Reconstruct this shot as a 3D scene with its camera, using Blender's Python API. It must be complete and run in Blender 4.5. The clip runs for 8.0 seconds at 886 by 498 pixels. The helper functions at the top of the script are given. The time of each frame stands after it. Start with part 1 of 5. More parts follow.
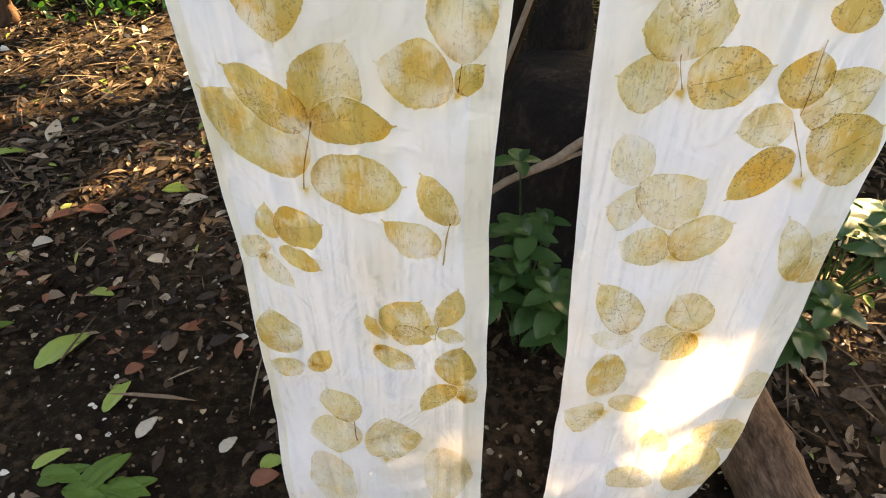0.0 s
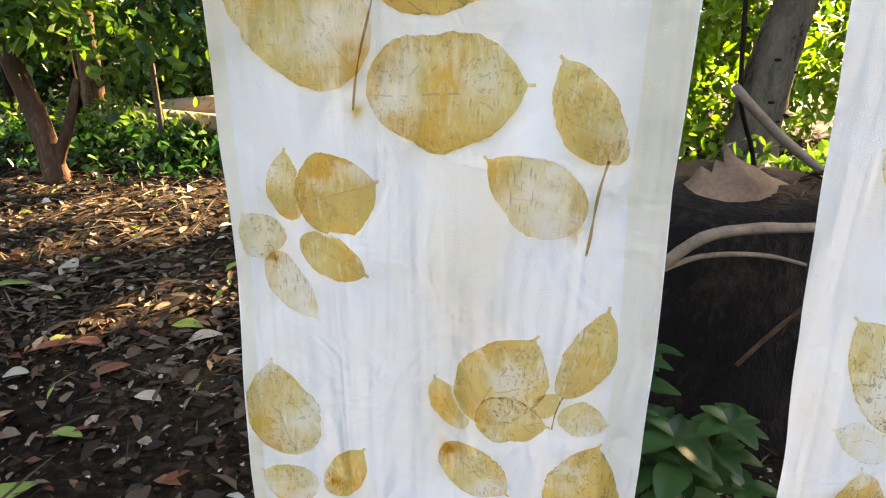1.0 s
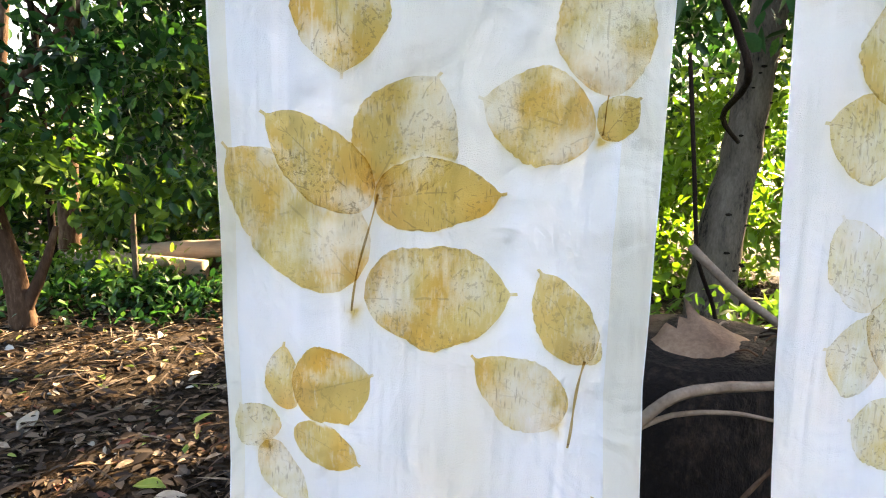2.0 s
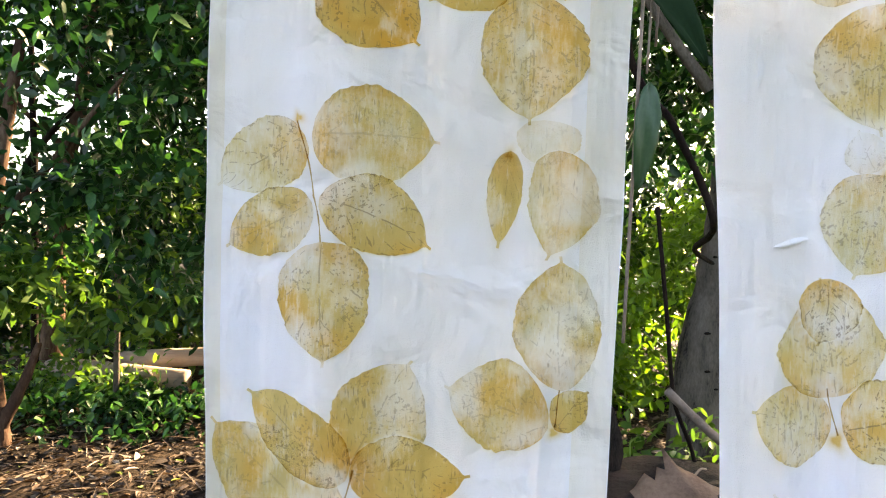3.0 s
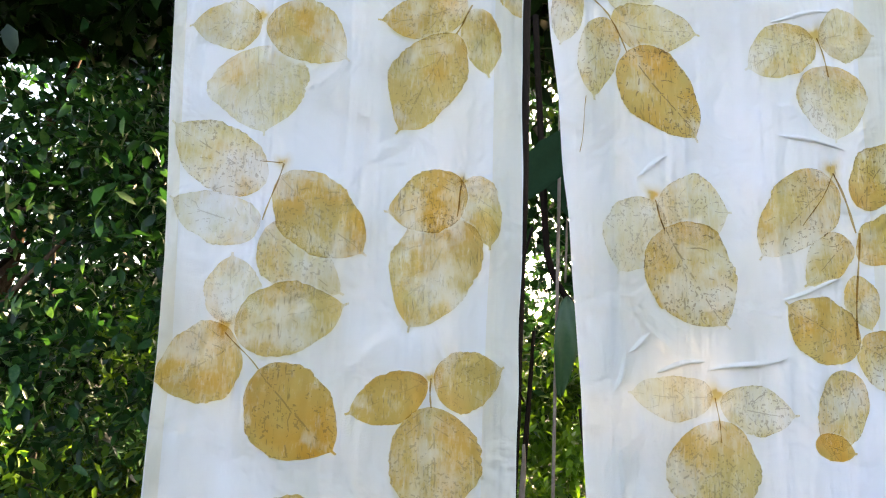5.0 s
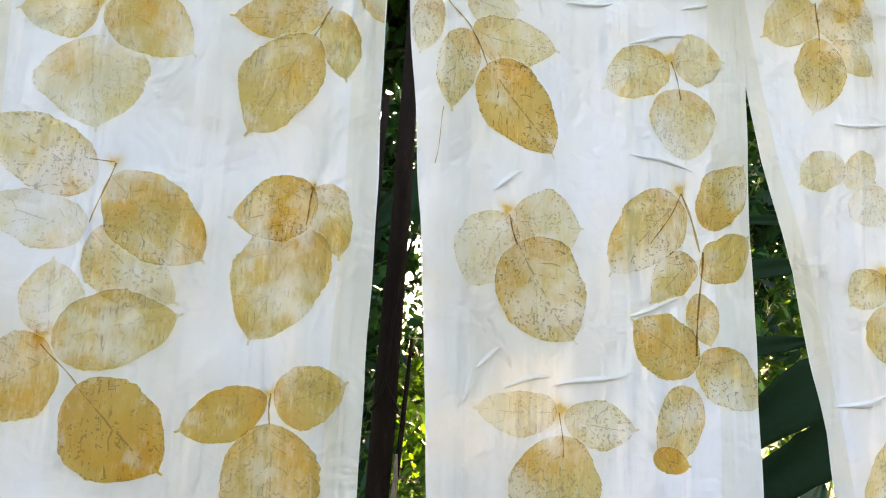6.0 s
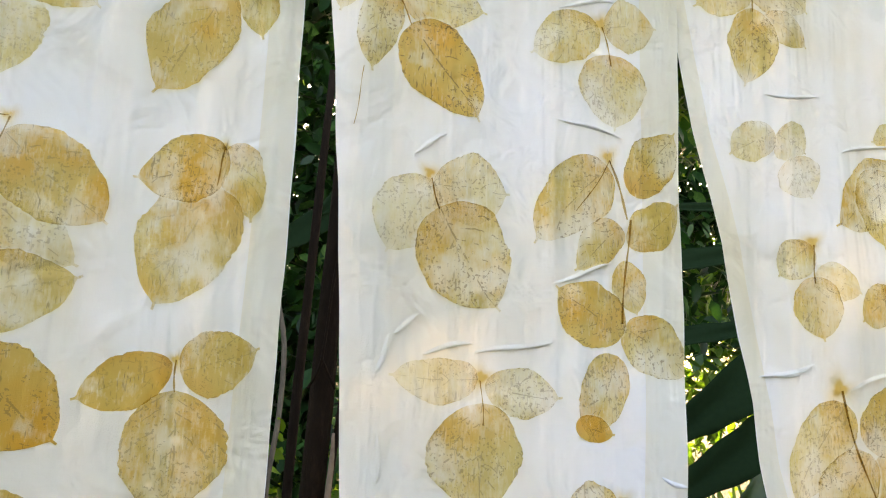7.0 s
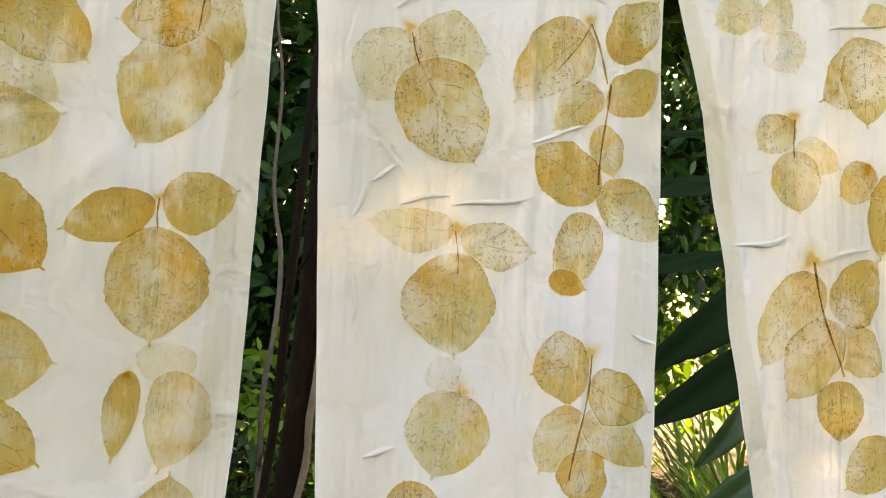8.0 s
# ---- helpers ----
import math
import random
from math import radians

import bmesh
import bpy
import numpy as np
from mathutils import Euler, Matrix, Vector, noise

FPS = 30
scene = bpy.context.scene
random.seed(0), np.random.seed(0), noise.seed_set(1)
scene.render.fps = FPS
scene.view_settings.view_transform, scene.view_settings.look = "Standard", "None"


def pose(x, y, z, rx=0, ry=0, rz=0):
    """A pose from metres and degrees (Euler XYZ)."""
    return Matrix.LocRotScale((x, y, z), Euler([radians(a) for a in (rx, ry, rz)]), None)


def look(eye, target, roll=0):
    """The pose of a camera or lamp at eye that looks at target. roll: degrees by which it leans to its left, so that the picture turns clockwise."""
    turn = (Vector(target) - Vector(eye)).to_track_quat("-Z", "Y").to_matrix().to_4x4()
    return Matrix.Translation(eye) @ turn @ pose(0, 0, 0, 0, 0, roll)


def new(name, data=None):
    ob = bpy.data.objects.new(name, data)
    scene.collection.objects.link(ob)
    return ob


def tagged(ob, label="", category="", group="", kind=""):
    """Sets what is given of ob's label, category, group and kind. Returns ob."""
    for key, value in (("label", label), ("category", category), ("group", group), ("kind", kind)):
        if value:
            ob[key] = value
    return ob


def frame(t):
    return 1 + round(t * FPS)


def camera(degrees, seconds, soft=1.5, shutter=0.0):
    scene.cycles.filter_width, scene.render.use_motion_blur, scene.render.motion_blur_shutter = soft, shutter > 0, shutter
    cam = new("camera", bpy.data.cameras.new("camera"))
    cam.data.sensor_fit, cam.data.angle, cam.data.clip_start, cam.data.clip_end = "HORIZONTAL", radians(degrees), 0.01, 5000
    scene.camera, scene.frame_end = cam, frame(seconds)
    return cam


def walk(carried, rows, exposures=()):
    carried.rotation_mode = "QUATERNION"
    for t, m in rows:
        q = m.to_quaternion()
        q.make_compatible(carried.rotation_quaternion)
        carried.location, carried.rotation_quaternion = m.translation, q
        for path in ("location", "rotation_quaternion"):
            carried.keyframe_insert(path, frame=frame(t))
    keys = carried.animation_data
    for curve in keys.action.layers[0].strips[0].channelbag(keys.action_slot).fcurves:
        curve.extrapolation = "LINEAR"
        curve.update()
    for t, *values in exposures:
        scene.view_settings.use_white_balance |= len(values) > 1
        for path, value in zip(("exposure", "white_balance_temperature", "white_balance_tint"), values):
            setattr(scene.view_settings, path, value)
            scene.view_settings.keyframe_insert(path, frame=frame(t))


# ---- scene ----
cam = camera(69.29, 8.0, soft=1.1)
PATH = [
    (0, (0.0022, -0.0020, 1.5526), (0.0024, 1.5307, 0.2677), 0.07),
    (0.5, (-0.0434, 0.1209, 1.3353), (-0.0338, 1.7480, 0.1724), 0.23),
    (1, (-0.0984, 0.2330, 1.0708), (-0.2004, 2.0999, 0.3606), 0.52),
    (1.5, (-0.1033, 0.2043, 0.9775), (-0.2049, 2.1337, 0.4607), -0.19),
    (1.7, (-0.1101, 0.2017, 1.0431), (-0.1829, 2.1544, 0.6167), 0.24),
    (2.8, (-0.1214, 0.1453, 1.2835), (-0.0738, 2.1437, 1.2185), 2.34),
    (3, (-0.1022, 0.1363, 1.3480), (-0.0898, 2.1362, 1.3247), 1.55),
    (3.5, (-0.1246, 0.0998, 1.4870), (-0.0302, 2.0922, 1.6344), 2.76),
    (4, (-0.1093, 0.0442, 1.5929), (-0.0063, 2.0246, 1.8532), 2.74),
    (4.5, (-0.0915, 0.0018, 1.6612), (0.0574, 1.9739, 1.9589), 1.18),
    (4.7, (-0.0878, -0.0033, 1.6802), (0.0745, 1.9653, 1.9934), 1.12),
    (5.8, (-0.0003, -0.0089, 1.7009), (0.3099, 1.9357, 2.0511), 1.98),
    (6, (0.0264, -0.0023, 1.7115), (0.4312, 1.9276, 2.0459), 1.69),
    (6.5, (0.0893, -0.0001, 1.6995), (0.5654, 1.9067, 2.0698), 1.43),
    (7, (0.1055, 0.0109, 1.6766), (0.5867, 1.9252, 1.9992), 1.55),
    (7.5, (0.1300, 0.0188, 1.6195), (0.6342, 1.9387, 1.8640), 0.70),
    (8, (0.1473, -0.0010, 1.5411), (0.6178, 1.9342, 1.7239), 2.61),
]
EXPOSURES = [(0.0, 3.53, 10100, 21), (0.5, 3.55, 9600, 21), (1.5, 3.83, 8100, 19), (3.0, 3.62, 7800, 22), (4.5, 3.38, 7400, 21), (6.0, 3.46, 8400, 19), (7.0, 3.44, 9200, 19), (8.0, 3.42, 10800, 20)]
walk(cam, [(t, look(eye, target, roll)) for t, eye, target, roll in PATH], EXPOSURES)

# ---- light ----
SUN = Vector((0.50, 0.72, 0.46)).normalized()
world = bpy.data.worlds.new("world")
scene.world = world
world.use_nodes = True
wn = world.node_tree.nodes
sky = wn.new("ShaderNodeTexSky")
sky.sky_type, sky.sun_disc = "NISHITA", False
sky.sun_elevation = math.asin(SUN.z)
sky.sun_rotation = math.atan2(SUN.x, SUN.y)
sky.dust_density = 3.0
wn["Background"].inputs[1].default_value = 0.15
world.node_tree.links.new(sky.outputs[0], wn["Background"].inputs[0])
sun = new("sun", bpy.data.lights.new("sun", "SUN"))
sun.data.energy, sun.data.angle, sun.data.color = 5.0, radians(1.2), (1.0, 0.82, 0.54)
sun.matrix_world = look(SUN * 40, (0, 0, 0))
# gaps cut in the added canopy: a sunlit place and its beam's half width
GAPS = [
    ((0.31, 0.83, 1.63), 0.022),
    ((0.31, 0.83, 1.58), 0.018),
    ((0.24, 0.83, 1.56), 0.010),
    ((0.23, 0.83, 1.51), 0.009),
    ((0.37, 0.83, 1.43), 0.026),
    ((0.52, 0.83, 0.55), 0.050),
    ((0.51, 0.83, 0.41), 0.060),
    ((0.51, 0.83, 0.25), 0.045),
    ((0.57, 0.83, 0.63), 0.012),
    ((0.02, 0.83, 0.27), 0.024),
    ((-0.02, 0.83, 0.12), 0.014),
    ((0.06, 0.83, 0.82), 0.016),
    ((0.06, 0.83, 0.79), 0.012),
    ((0.95, 0.83, 1.36), 0.019),
    ((0.88, 0.83, 1.37), 0.014),
    ((1.06, 0.83, 1.86), 0.024),
    ((0.30, 0.83, 0.15), 0.020),
    ((0.58, 0.83, 1.43), 0.018),
    ((0.90, 0.83, 1.55), 0.016),
    ]
GAPS += [
    ((-2.45, 3.86, -0.05), 0.16),
    ((-2.17, 3.86, -0.05), 0.14),
    ((-2.02, 4.13, -0.05), 0.20),
    ((-1.65, 3.57, -0.05), 0.14),
    ((-1.66, 4.04, -0.05), 0.16),
    ((-2.61, 3.81, -0.05), 0.12),
]
GAPS += [
    ((1.2, 5.9, 0.8), 0.22), ((2.0, 6.0, 0.6), 0.2), ((2.8, 6.2, 0.9), 0.24), ((2.7, 3.6, 1.2), 0.16), ((2.1, 3.5, 0.9), 0.12),
    ((3.4, 6.0, 2.0), 0.5), ((-2.3, 4.2, 1.3), 0.16), ((-1.9, 4.2, 2.0), 0.2), ((-3.2, 4.2, 1.7), 0.22), ((-1.6, 5.3, 0.3), 0.3),
    ((-2.6, 5.8, 0.2), 0.3), ((-3.9, 5.2, 0.4), 0.3), ((-1.4, 4.3, 2.9), 0.25), ((-2.6, 4.2, 2.6), 0.2), ((0.9, 5.3, 0.6), 0.25), ((1.5, 1.8, 0.25), 0.05), ((1.38, 1.7, 0.2), 0.04), ((1.6, 1.9, 0.25), 0.05),
    ((0.2, 4.8, 1.3), 0.18), ((0.05, 4.8, 2.4), 0.12),
]
fleck = random.Random(5)
GAPS += [((fleck.uniform(-5, -0.7), fleck.uniform(4.0, 6.5), fleck.uniform(0.0, 3.4)), fleck.uniform(0.05, 0.12)) for _ in range(46)]
GAPS += [((fleck.uniform(-3.2, -1.0), fleck.uniform(3.4, 4.6), -0.05), fleck.uniform(0.07, 0.15)) for _ in range(5)]
GAPS += [((fleck.uniform(0.0, 4.5), fleck.uniform(4.0, 6.5), fleck.uniform(0.0, 2.6)), fleck.uniform(0.05, 0.12)) for _ in range(24)]
GAPS += [((fleck.uniform(-4.2, -0.9), fleck.uniform(4.4, 6.4), fleck.uniform(0.0, 1.3)), fleck.uniform(0.10, 0.20)) for _ in range(18)]
GAP_P = np.array([g[0] for g in GAPS])
GAP_R = np.array([g[1] for g in GAPS])
SUN_V = np.array(SUN)


# ---- materials ----
def nodes_of(name):
    m = bpy.data.materials.new(name)
    m.use_nodes = True
    t = m.node_tree
    t.nodes.clear()
    out = t.nodes.new("ShaderNodeOutputMaterial")
    return m, t, out


def node(t, kind, **ins):
    n = t.nodes.new(kind)
    for k, v in ins.items():
        k = k.replace("_", " ")
        if isinstance(v, bpy.types.NodeSocket):
            t.links.new(v, n.inputs[k])
        else:
            n.inputs[k].default_value = v
    return n


def math_node(t, op, a, b=0.5, c=0.5):
    n = t.nodes.new("ShaderNodeMath")
    n.operation = op
    for i, v in enumerate((a, b, c)):
        if isinstance(v, bpy.types.NodeSocket):
            t.links.new(v, n.inputs[i])
        else:
            n.inputs[i].default_value = v
    return n.outputs[0]


def ramp(t, fac, stops):
    n = t.nodes.new("ShaderNodeValToRGB")
    while len(n.color_ramp.elements) < len(stops):
        n.color_ramp.elements.new(0.5)
    for e, (p, c) in zip(n.color_ramp.elements, stops):
        e.position, e.color = p, (*c, 1) if len(c) == 3 else c
    t.links.new(fac, n.inputs[0])
    return n.outputs[0]


def noise_tex(t, vec, scale, detail=4.0, rough=0.6, distortion=0.0):
    n = node(t, "ShaderNodeTexNoise", Scale=scale, Detail=detail, Roughness=rough, Distortion=distortion)
    if vec is not None:
        t.links.new(vec, n.inputs["Vector"])
    return n.outputs["Fac"]


def mix_rgb(t, fac, a, b, blend="MIX"):
    n = t.nodes.new("ShaderNodeMix")
    n.data_type, n.blend_type = "RGBA", blend
    for i, v in ((0, fac), (6, a), (7, b)):
        if isinstance(v, bpy.types.NodeSocket):
            t.links.new(v, n.inputs[i])
        else:
            n.inputs[i].default_value = v if i == 0 else (*v, 1)
    return n.outputs[2]


def coords(t):
    return t.nodes.new("ShaderNodeTexCoord").outputs["Object"]


def bump(t, height, strength, distance):
    n = node(t, "ShaderNodeBump", Strength=strength, Distance=distance, Height=height)
    return n.outputs[0]


def solid(name, stops, scale, rough=0.8, bump_scale=40.0, bump_depth=0.004, stretch=(1, 1, 1), per_piece=0.0, fine=True, spec=0.08):
    """An opaque grainy surface: a ramp over two scales of noise, with relief."""
    m, t, out = nodes_of(name)
    mp = t.nodes.new("ShaderNodeMapping")
    mp.inputs["Scale"].default_value = stretch
    t.links.new(coords(t), mp.inputs[0])
    v = mp.outputs[0]
    a = noise_tex(t, v, scale, 5.0, 0.62)
    b = noise_tex(t, v, scale * 9, 3.0, 0.7)
    f = math_node(t, "MULTIPLY_ADD", b, 0.35, math_node(t, "MULTIPLY", a, 0.65))
    if per_piece:
        g = t.nodes.new("ShaderNodeNewGeometry").outputs["Random Per Island"]
        f = math_node(t, "ADD", math_node(t, "MULTIPLY", f, 1 - per_piece), math_node(t, "MULTIPLY", g, per_piece))
    col = ramp(t, f, stops)
    h = noise_tex(t, v, bump_scale, 6.0, 0.7)
    p = node(t, "ShaderNodeBsdfPrincipled", Base_Color=col, Roughness=rough, Normal=bump(t, h, 0.9, bump_depth))
    p.inputs["Specular IOR Level"].default_value = spec
    t.links.new(p.outputs[0], out.inputs[0])
    return m


def leafy(name, stops, through_tint, rough=0.4, share=0.4, gloss=0.22):
    """Green leaves: each one its own shade, a glossy face, and light that comes through."""
    m, t, out = nodes_of(name)
    g = t.nodes.new("ShaderNodeNewGeometry").outputs["Random Per Island"]
    n = noise_tex(t, coords(t), 55.0, 2.0)
    f = math_node(t, "MULTIPLY_ADD", n, 0.3, math_node(t, "MULTIPLY", g, 0.8))
    col = ramp(t, f, stops)
    tr = mix_rgb(t, 1.0, col, through_tint, "MULTIPLY")
    p = node(t, "ShaderNodeBsdfPrincipled", Base_Color=col, Roughness=rough)
    p.inputs["Specular IOR Level"].default_value = gloss
    b = node(t, "ShaderNodeBsdfTranslucent", Color=tr)
    mx = node(t, "ShaderNodeMixShader", Fac=share)
    t.links.new(p.outputs[0], mx.inputs[1])
    t.links.new(b.outputs[0], mx.inputs[2])
    t.links.new(mx.outputs[0], out.inputs[0])
    return m


def cloth_material(name="thin_cotton", tint=(1.0, 1.0, 1.0)):
    m, t, out = nodes_of(name)
    v = coords(t)
    big = noise_tex(t, v, 3.0, 3.0, 0.5)
    mp = t.nodes.new("ShaderNodeMapping")
    mp.inputs["Scale"].default_value = (6.5, 6.5, 0.45)
    t.links.new(v, mp.inputs[0])
    streak = noise_tex(t, mp.outputs[0], 1.0, 3.0, 0.6)
    col = ramp(t, math_node(t, "MULTIPLY_ADD", streak, 0.4, math_node(t, "MULTIPLY", big, 0.6)),
               [(0.38, (0.82, 0.785, 0.70)), (0.49, (0.885, 0.875, 0.855)), (0.60, (0.885, 0.895, 0.925))])
    col = mix_rgb(t, 1.0, col, tint, "MULTIPLY")
    fine = noise_tex(t, v, 900.0, 2.0, 0.6)
    rumple = noise_tex(t, mp.outputs[0], 2.2, 3.0, 0.5, 0.3)
    wrinkle = noise_tex(t, v, 11.0, 3.0, 0.5, 0.6)
    h = math_node(t, "MULTIPLY_ADD", rumple, 0.75, math_node(t, "MULTIPLY_ADD", fine, 0.03, math_node(t, "MULTIPLY", wrinkle, 0.6)))
    nrm = bump(t, h, 0.9, 0.055)
    d = node(t, "ShaderNodeBsdfDiffuse", Color=col, Roughness=0.6, Normal=nrm)
    s = node(t, "ShaderNodeBsdfTranslucent", Color=col, Normal=nrm)
    mx = node(t, "ShaderNodeMixShader", Fac=0.42)
    t.links.new(d.outputs[0], mx.inputs[1])
    t.links.new(s.outputs[0], mx.inputs[2])
    t.links.new(mx.outputs[0], out.inputs[0])
    return m


def dye_material():
    """Plant dye in the cloth: it filters the light of the cotton under it. The object's colour holds strength and warmth."""
    m, t, out = nodes_of("leaf_dye")
    info = t.nodes.new("ShaderNodeObjectInfo")
    sep = t.nodes.new("ShaderNodeSeparateColor")
    t.links.new(info.outputs["Color"], sep.inputs[0])
    strength, warm, veins = sep.outputs[0], sep.outputs[1], sep.outputs[2]
    uv = t.nodes.new("ShaderNodeUVMap").outputs[0]
    s = t.nodes.new("ShaderNodeSeparateXYZ")
    t.links.new(uv, s.inputs[0])
    u, v = s.outputs[0], s.outputs[1]
    obj = coords(t)
    av = math_node(t, "ABSOLUTE", v)
    ink = t.nodes.new("ShaderNodeAttribute")
    ink.attribute_name = "ink"
    ink = ink.outputs["Fac"]
    # midrib and side veins that run forward from it
    wob = noise_tex(t, obj, 30.0, 2.0)
    rib = math_node(t, "LESS_THAN", math_node(t, "ABSOLUTE", math_node(t, "ADD", v, math_node(t, "MULTIPLY_ADD", wob, 0.12, -0.06))), 0.02)
    q = math_node(t, "ADD", math_node(t, "MULTIPLY_ADD", av, -0.34, u), math_node(t, "MULTIPLY", wob, 0.16))
    saw = math_node(t, "FRACT", math_node(t, "MULTIPLY", q, 6.5))
    side = math_node(t, "LESS_THAN", math_node(t, "ABSOLUTE", math_node(t, "SUBTRACT", saw, 0.5)), 0.05)
    brk = math_node(t, "GREATER_THAN", noise_tex(t, obj, 80.0, 4.0, 0.7), 0.54)
    rib_brk = math_node(t, "GREATER_THAN", noise_tex(t, obj, 60.0, 3.0, 0.7), 0.49)
    rim = math_node(t, "MULTIPLY", math_node(t, "GREATER_THAN", av, 0.955), math_node(t, "GREATER_THAN", noise_tex(t, obj, 200.0, 2.0), 0.55))
    vein = math_node(t, "MULTIPLY", math_node(t, "MAXIMUM", rim, math_node(t, "MAXIMUM", math_node(t, "MULTIPLY", rib, rib_brk), math_node(t, "MULTIPLY", side, brk))), veins)
    # blotches, lengthwise scuffs, small specks
    blot = noise_tex(t, obj, 34.0, 7.0, 0.78)
    mp = t.nodes.new("ShaderNodeMapping")
    mp.inputs["Scale"].default_value = (300, 300, 70)
    mp.inputs["Rotation"].default_value = (0, 0.15, 0)
    t.links.new(obj, mp.inputs[0])
    scuff = noise_tex(t, mp.outputs[0], 1.0, 3.0, 0.65)
    worn = ramp(t, noise_tex(t, mp.outputs[0], 0.55, 4.0, 0.7), [(0.30, (0.4,) * 3), (0.42, (1.0,) * 3)])
    edge = ramp(t, av, [(0.0, (0.9,) * 3), (0.84, (0.97,) * 3), (0.97, (1.2,) * 3)])
    amt = math_node(t, "MULTIPLY", math_node(t, "MULTIPLY_ADD", blot, 2.6, -0.22), math_node(t, "MULTIPLY_ADD", scuff, 1.5, 0.32))
    amt = math_node(t, "MULTIPLY", math_node(t, "MULTIPLY", math_node(t, "MULTIPLY", amt, edge), worn), strength)
    # half-bleached areas and long pale streaks where the leaf lay less close
    fade = ramp(t, noise_tex(t, obj, 15.0, 3.0, 0.55), [(0.36, (0.34,) * 3), (0.5, (0.88,) * 3), (0.66, (1.2,) * 3)])
    lp = t.nodes.new("ShaderNodeMapping")
    lp.inputs["Scale"].default_value = (120, 120, 22)
    lp.inputs["Rotation"].default_value = (0, 0.2, 0)
    t.links.new(obj, lp.inputs[0])
    streak = ramp(t, noise_tex(t, lp.outputs[0], 1.0, 2.0, 0.5), [(0.30, (0.66,) * 3), (0.40, (1.0,) * 3)])
    amt = math_node(t, "MULTIPLY", math_node(t, "MULTIPLY", amt, fade), streak)
    amt = math_node(t, "MULTIPLY", math_node(t, "MINIMUM", amt, 1.25), ink)
    pale = mix_rgb(t, warm, (0.825, 0.76, 0.475), (0.835, 0.675, 0.32))
    warm_blot = ramp(t, noise_tex(t, obj, 11.0, 2.0), [(0.48, (1, 1, 1)), (0.66, (1.03, 0.88, 0.62))])
    pale = mix_rgb(t, 1.0, pale, warm_blot, "MULTIPLY")
    near_stalk = math_node(t, "MULTIPLY", ramp(t, u, [(0.0, (1.0,) * 3), (0.16, (0.6,) * 3), (0.42, (0.0,) * 3)]), ramp(t, noise_tex(t, obj, 18.0, 3.0), [(0.38, (0.0,) * 3), (0.6, (1.0,) * 3)]))
    pale = mix_rgb(t, near_stalk, pale, (0.84, 0.60, 0.27))
    col = mix_rgb(t, amt, (1, 1, 1), pale)
    speck = math_node(t, "GREATER_THAN", noise_tex(t, obj, 230.0, 2.0), 0.60)
    spread = math_node(t, "GREATER_THAN", noise_tex(t, obj, 20.0, 2.0), 0.5)
    fp = t.nodes.new("ShaderNodeMapping")
    fp.inputs["Scale"].default_value = (420, 420, 60)
    fp.inputs["Rotation"].default_value = (0, -0.12, 0)
    t.links.new(obj, fp.inputs[0])
    fibre = math_node(t, "MULTIPLY", ramp(t, noise_tex(t, fp.outputs[0], 1.0, 2.0, 0.5), [(0.60, (0.0,) * 3), (0.68, (0.75,) * 3)]), ramp(t, noise_tex(t, obj, 26.0, 2.0), [(0.45, (0.0,) * 3), (0.6, (1.0,) * 3)]))
    vein = math_node(t, "MAXIMUM", vein, fibre)
    dark = math_node(t, "MULTIPLY", math_node(t, "MAXIMUM", vein, math_node(t, "MULTIPLY", math_node(t, "MULTIPLY", speck, spread), veins)), math_node(t, "MULTIPLY", ink, math_node(t, "MULTIPLY_ADD", strength, 0.55, 0.2)))
    col = mix_rgb(t, dark, col, (0.36, 0.28, 0.19))
    col = mix_rgb(t, info.outputs["Alpha"], (0.34, 0.22, 0.12), col)
    b = node(t, "ShaderNodeBsdfTransparent", Color=col)
    t.links.new(b.outputs[0], out.inputs[0])
    return m


def soil_material():
    m, t, out = nodes_of("damp_soil")
    v = coords(t)
    a = noise_tex(t, v, 1.3, 5.0, 0.6)
    b = noise_tex(t, v, 22.0, 6.0, 0.7)
    f = math_node(t, "MULTIPLY_ADD", b, 0.55, math_node(t, "MULTIPLY", a, 0.45))
    col = ramp(t, f, [(0.34, (0.003, 0.002, 0.0016)), (0.48, (0.014, 0.0098, 0.0062)), (0.58, (0.05, 0.034, 0.021)), (0.72, (0.15, 0.105, 0.066))])
    h = math_node(t, "ADD", noise_tex(t, v, 30.0, 8.0, 0.75), math_node(t, "MULTIPLY", noise_tex(t, v, 5.0, 4.0), 1.5))
    p = node(t, "ShaderNodeBsdfPrincipled", Base_Color=col, Roughness=0.85, Normal=bump(t, h, 1.0, 0.034))
    p.inputs["Specular IOR Level"].default_value = 0.06
    t.links.new(p.outputs[0], out.inputs[0])
    return m


COTTON = cloth_material()
# same cotton; its cream tint stands for warmer light through the doubled edge
SELVEDGE = cloth_material("through_light_selvedge", (0.97, 0.93, 0.83))
DYE = dye_material()
SOIL = soil_material()
# dark greens deepened to hold the wood's shade; few pale leaves stand for glints
GREEN_SHADED = leafy("shade_dark_leaves", [(0.1, (0.0035, 0.018, 0.006)), (0.55, (0.010, 0.046, 0.013)), (0.8, (0.022, 0.082, 0.02)), (1.0, (0.08, 0.17, 0.045))], (1.7, 1.7, 0.9), rough=0.34, share=0.33, gloss=0.26)
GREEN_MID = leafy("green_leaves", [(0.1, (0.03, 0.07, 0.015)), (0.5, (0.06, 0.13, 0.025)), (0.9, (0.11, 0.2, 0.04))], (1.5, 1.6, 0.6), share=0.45)
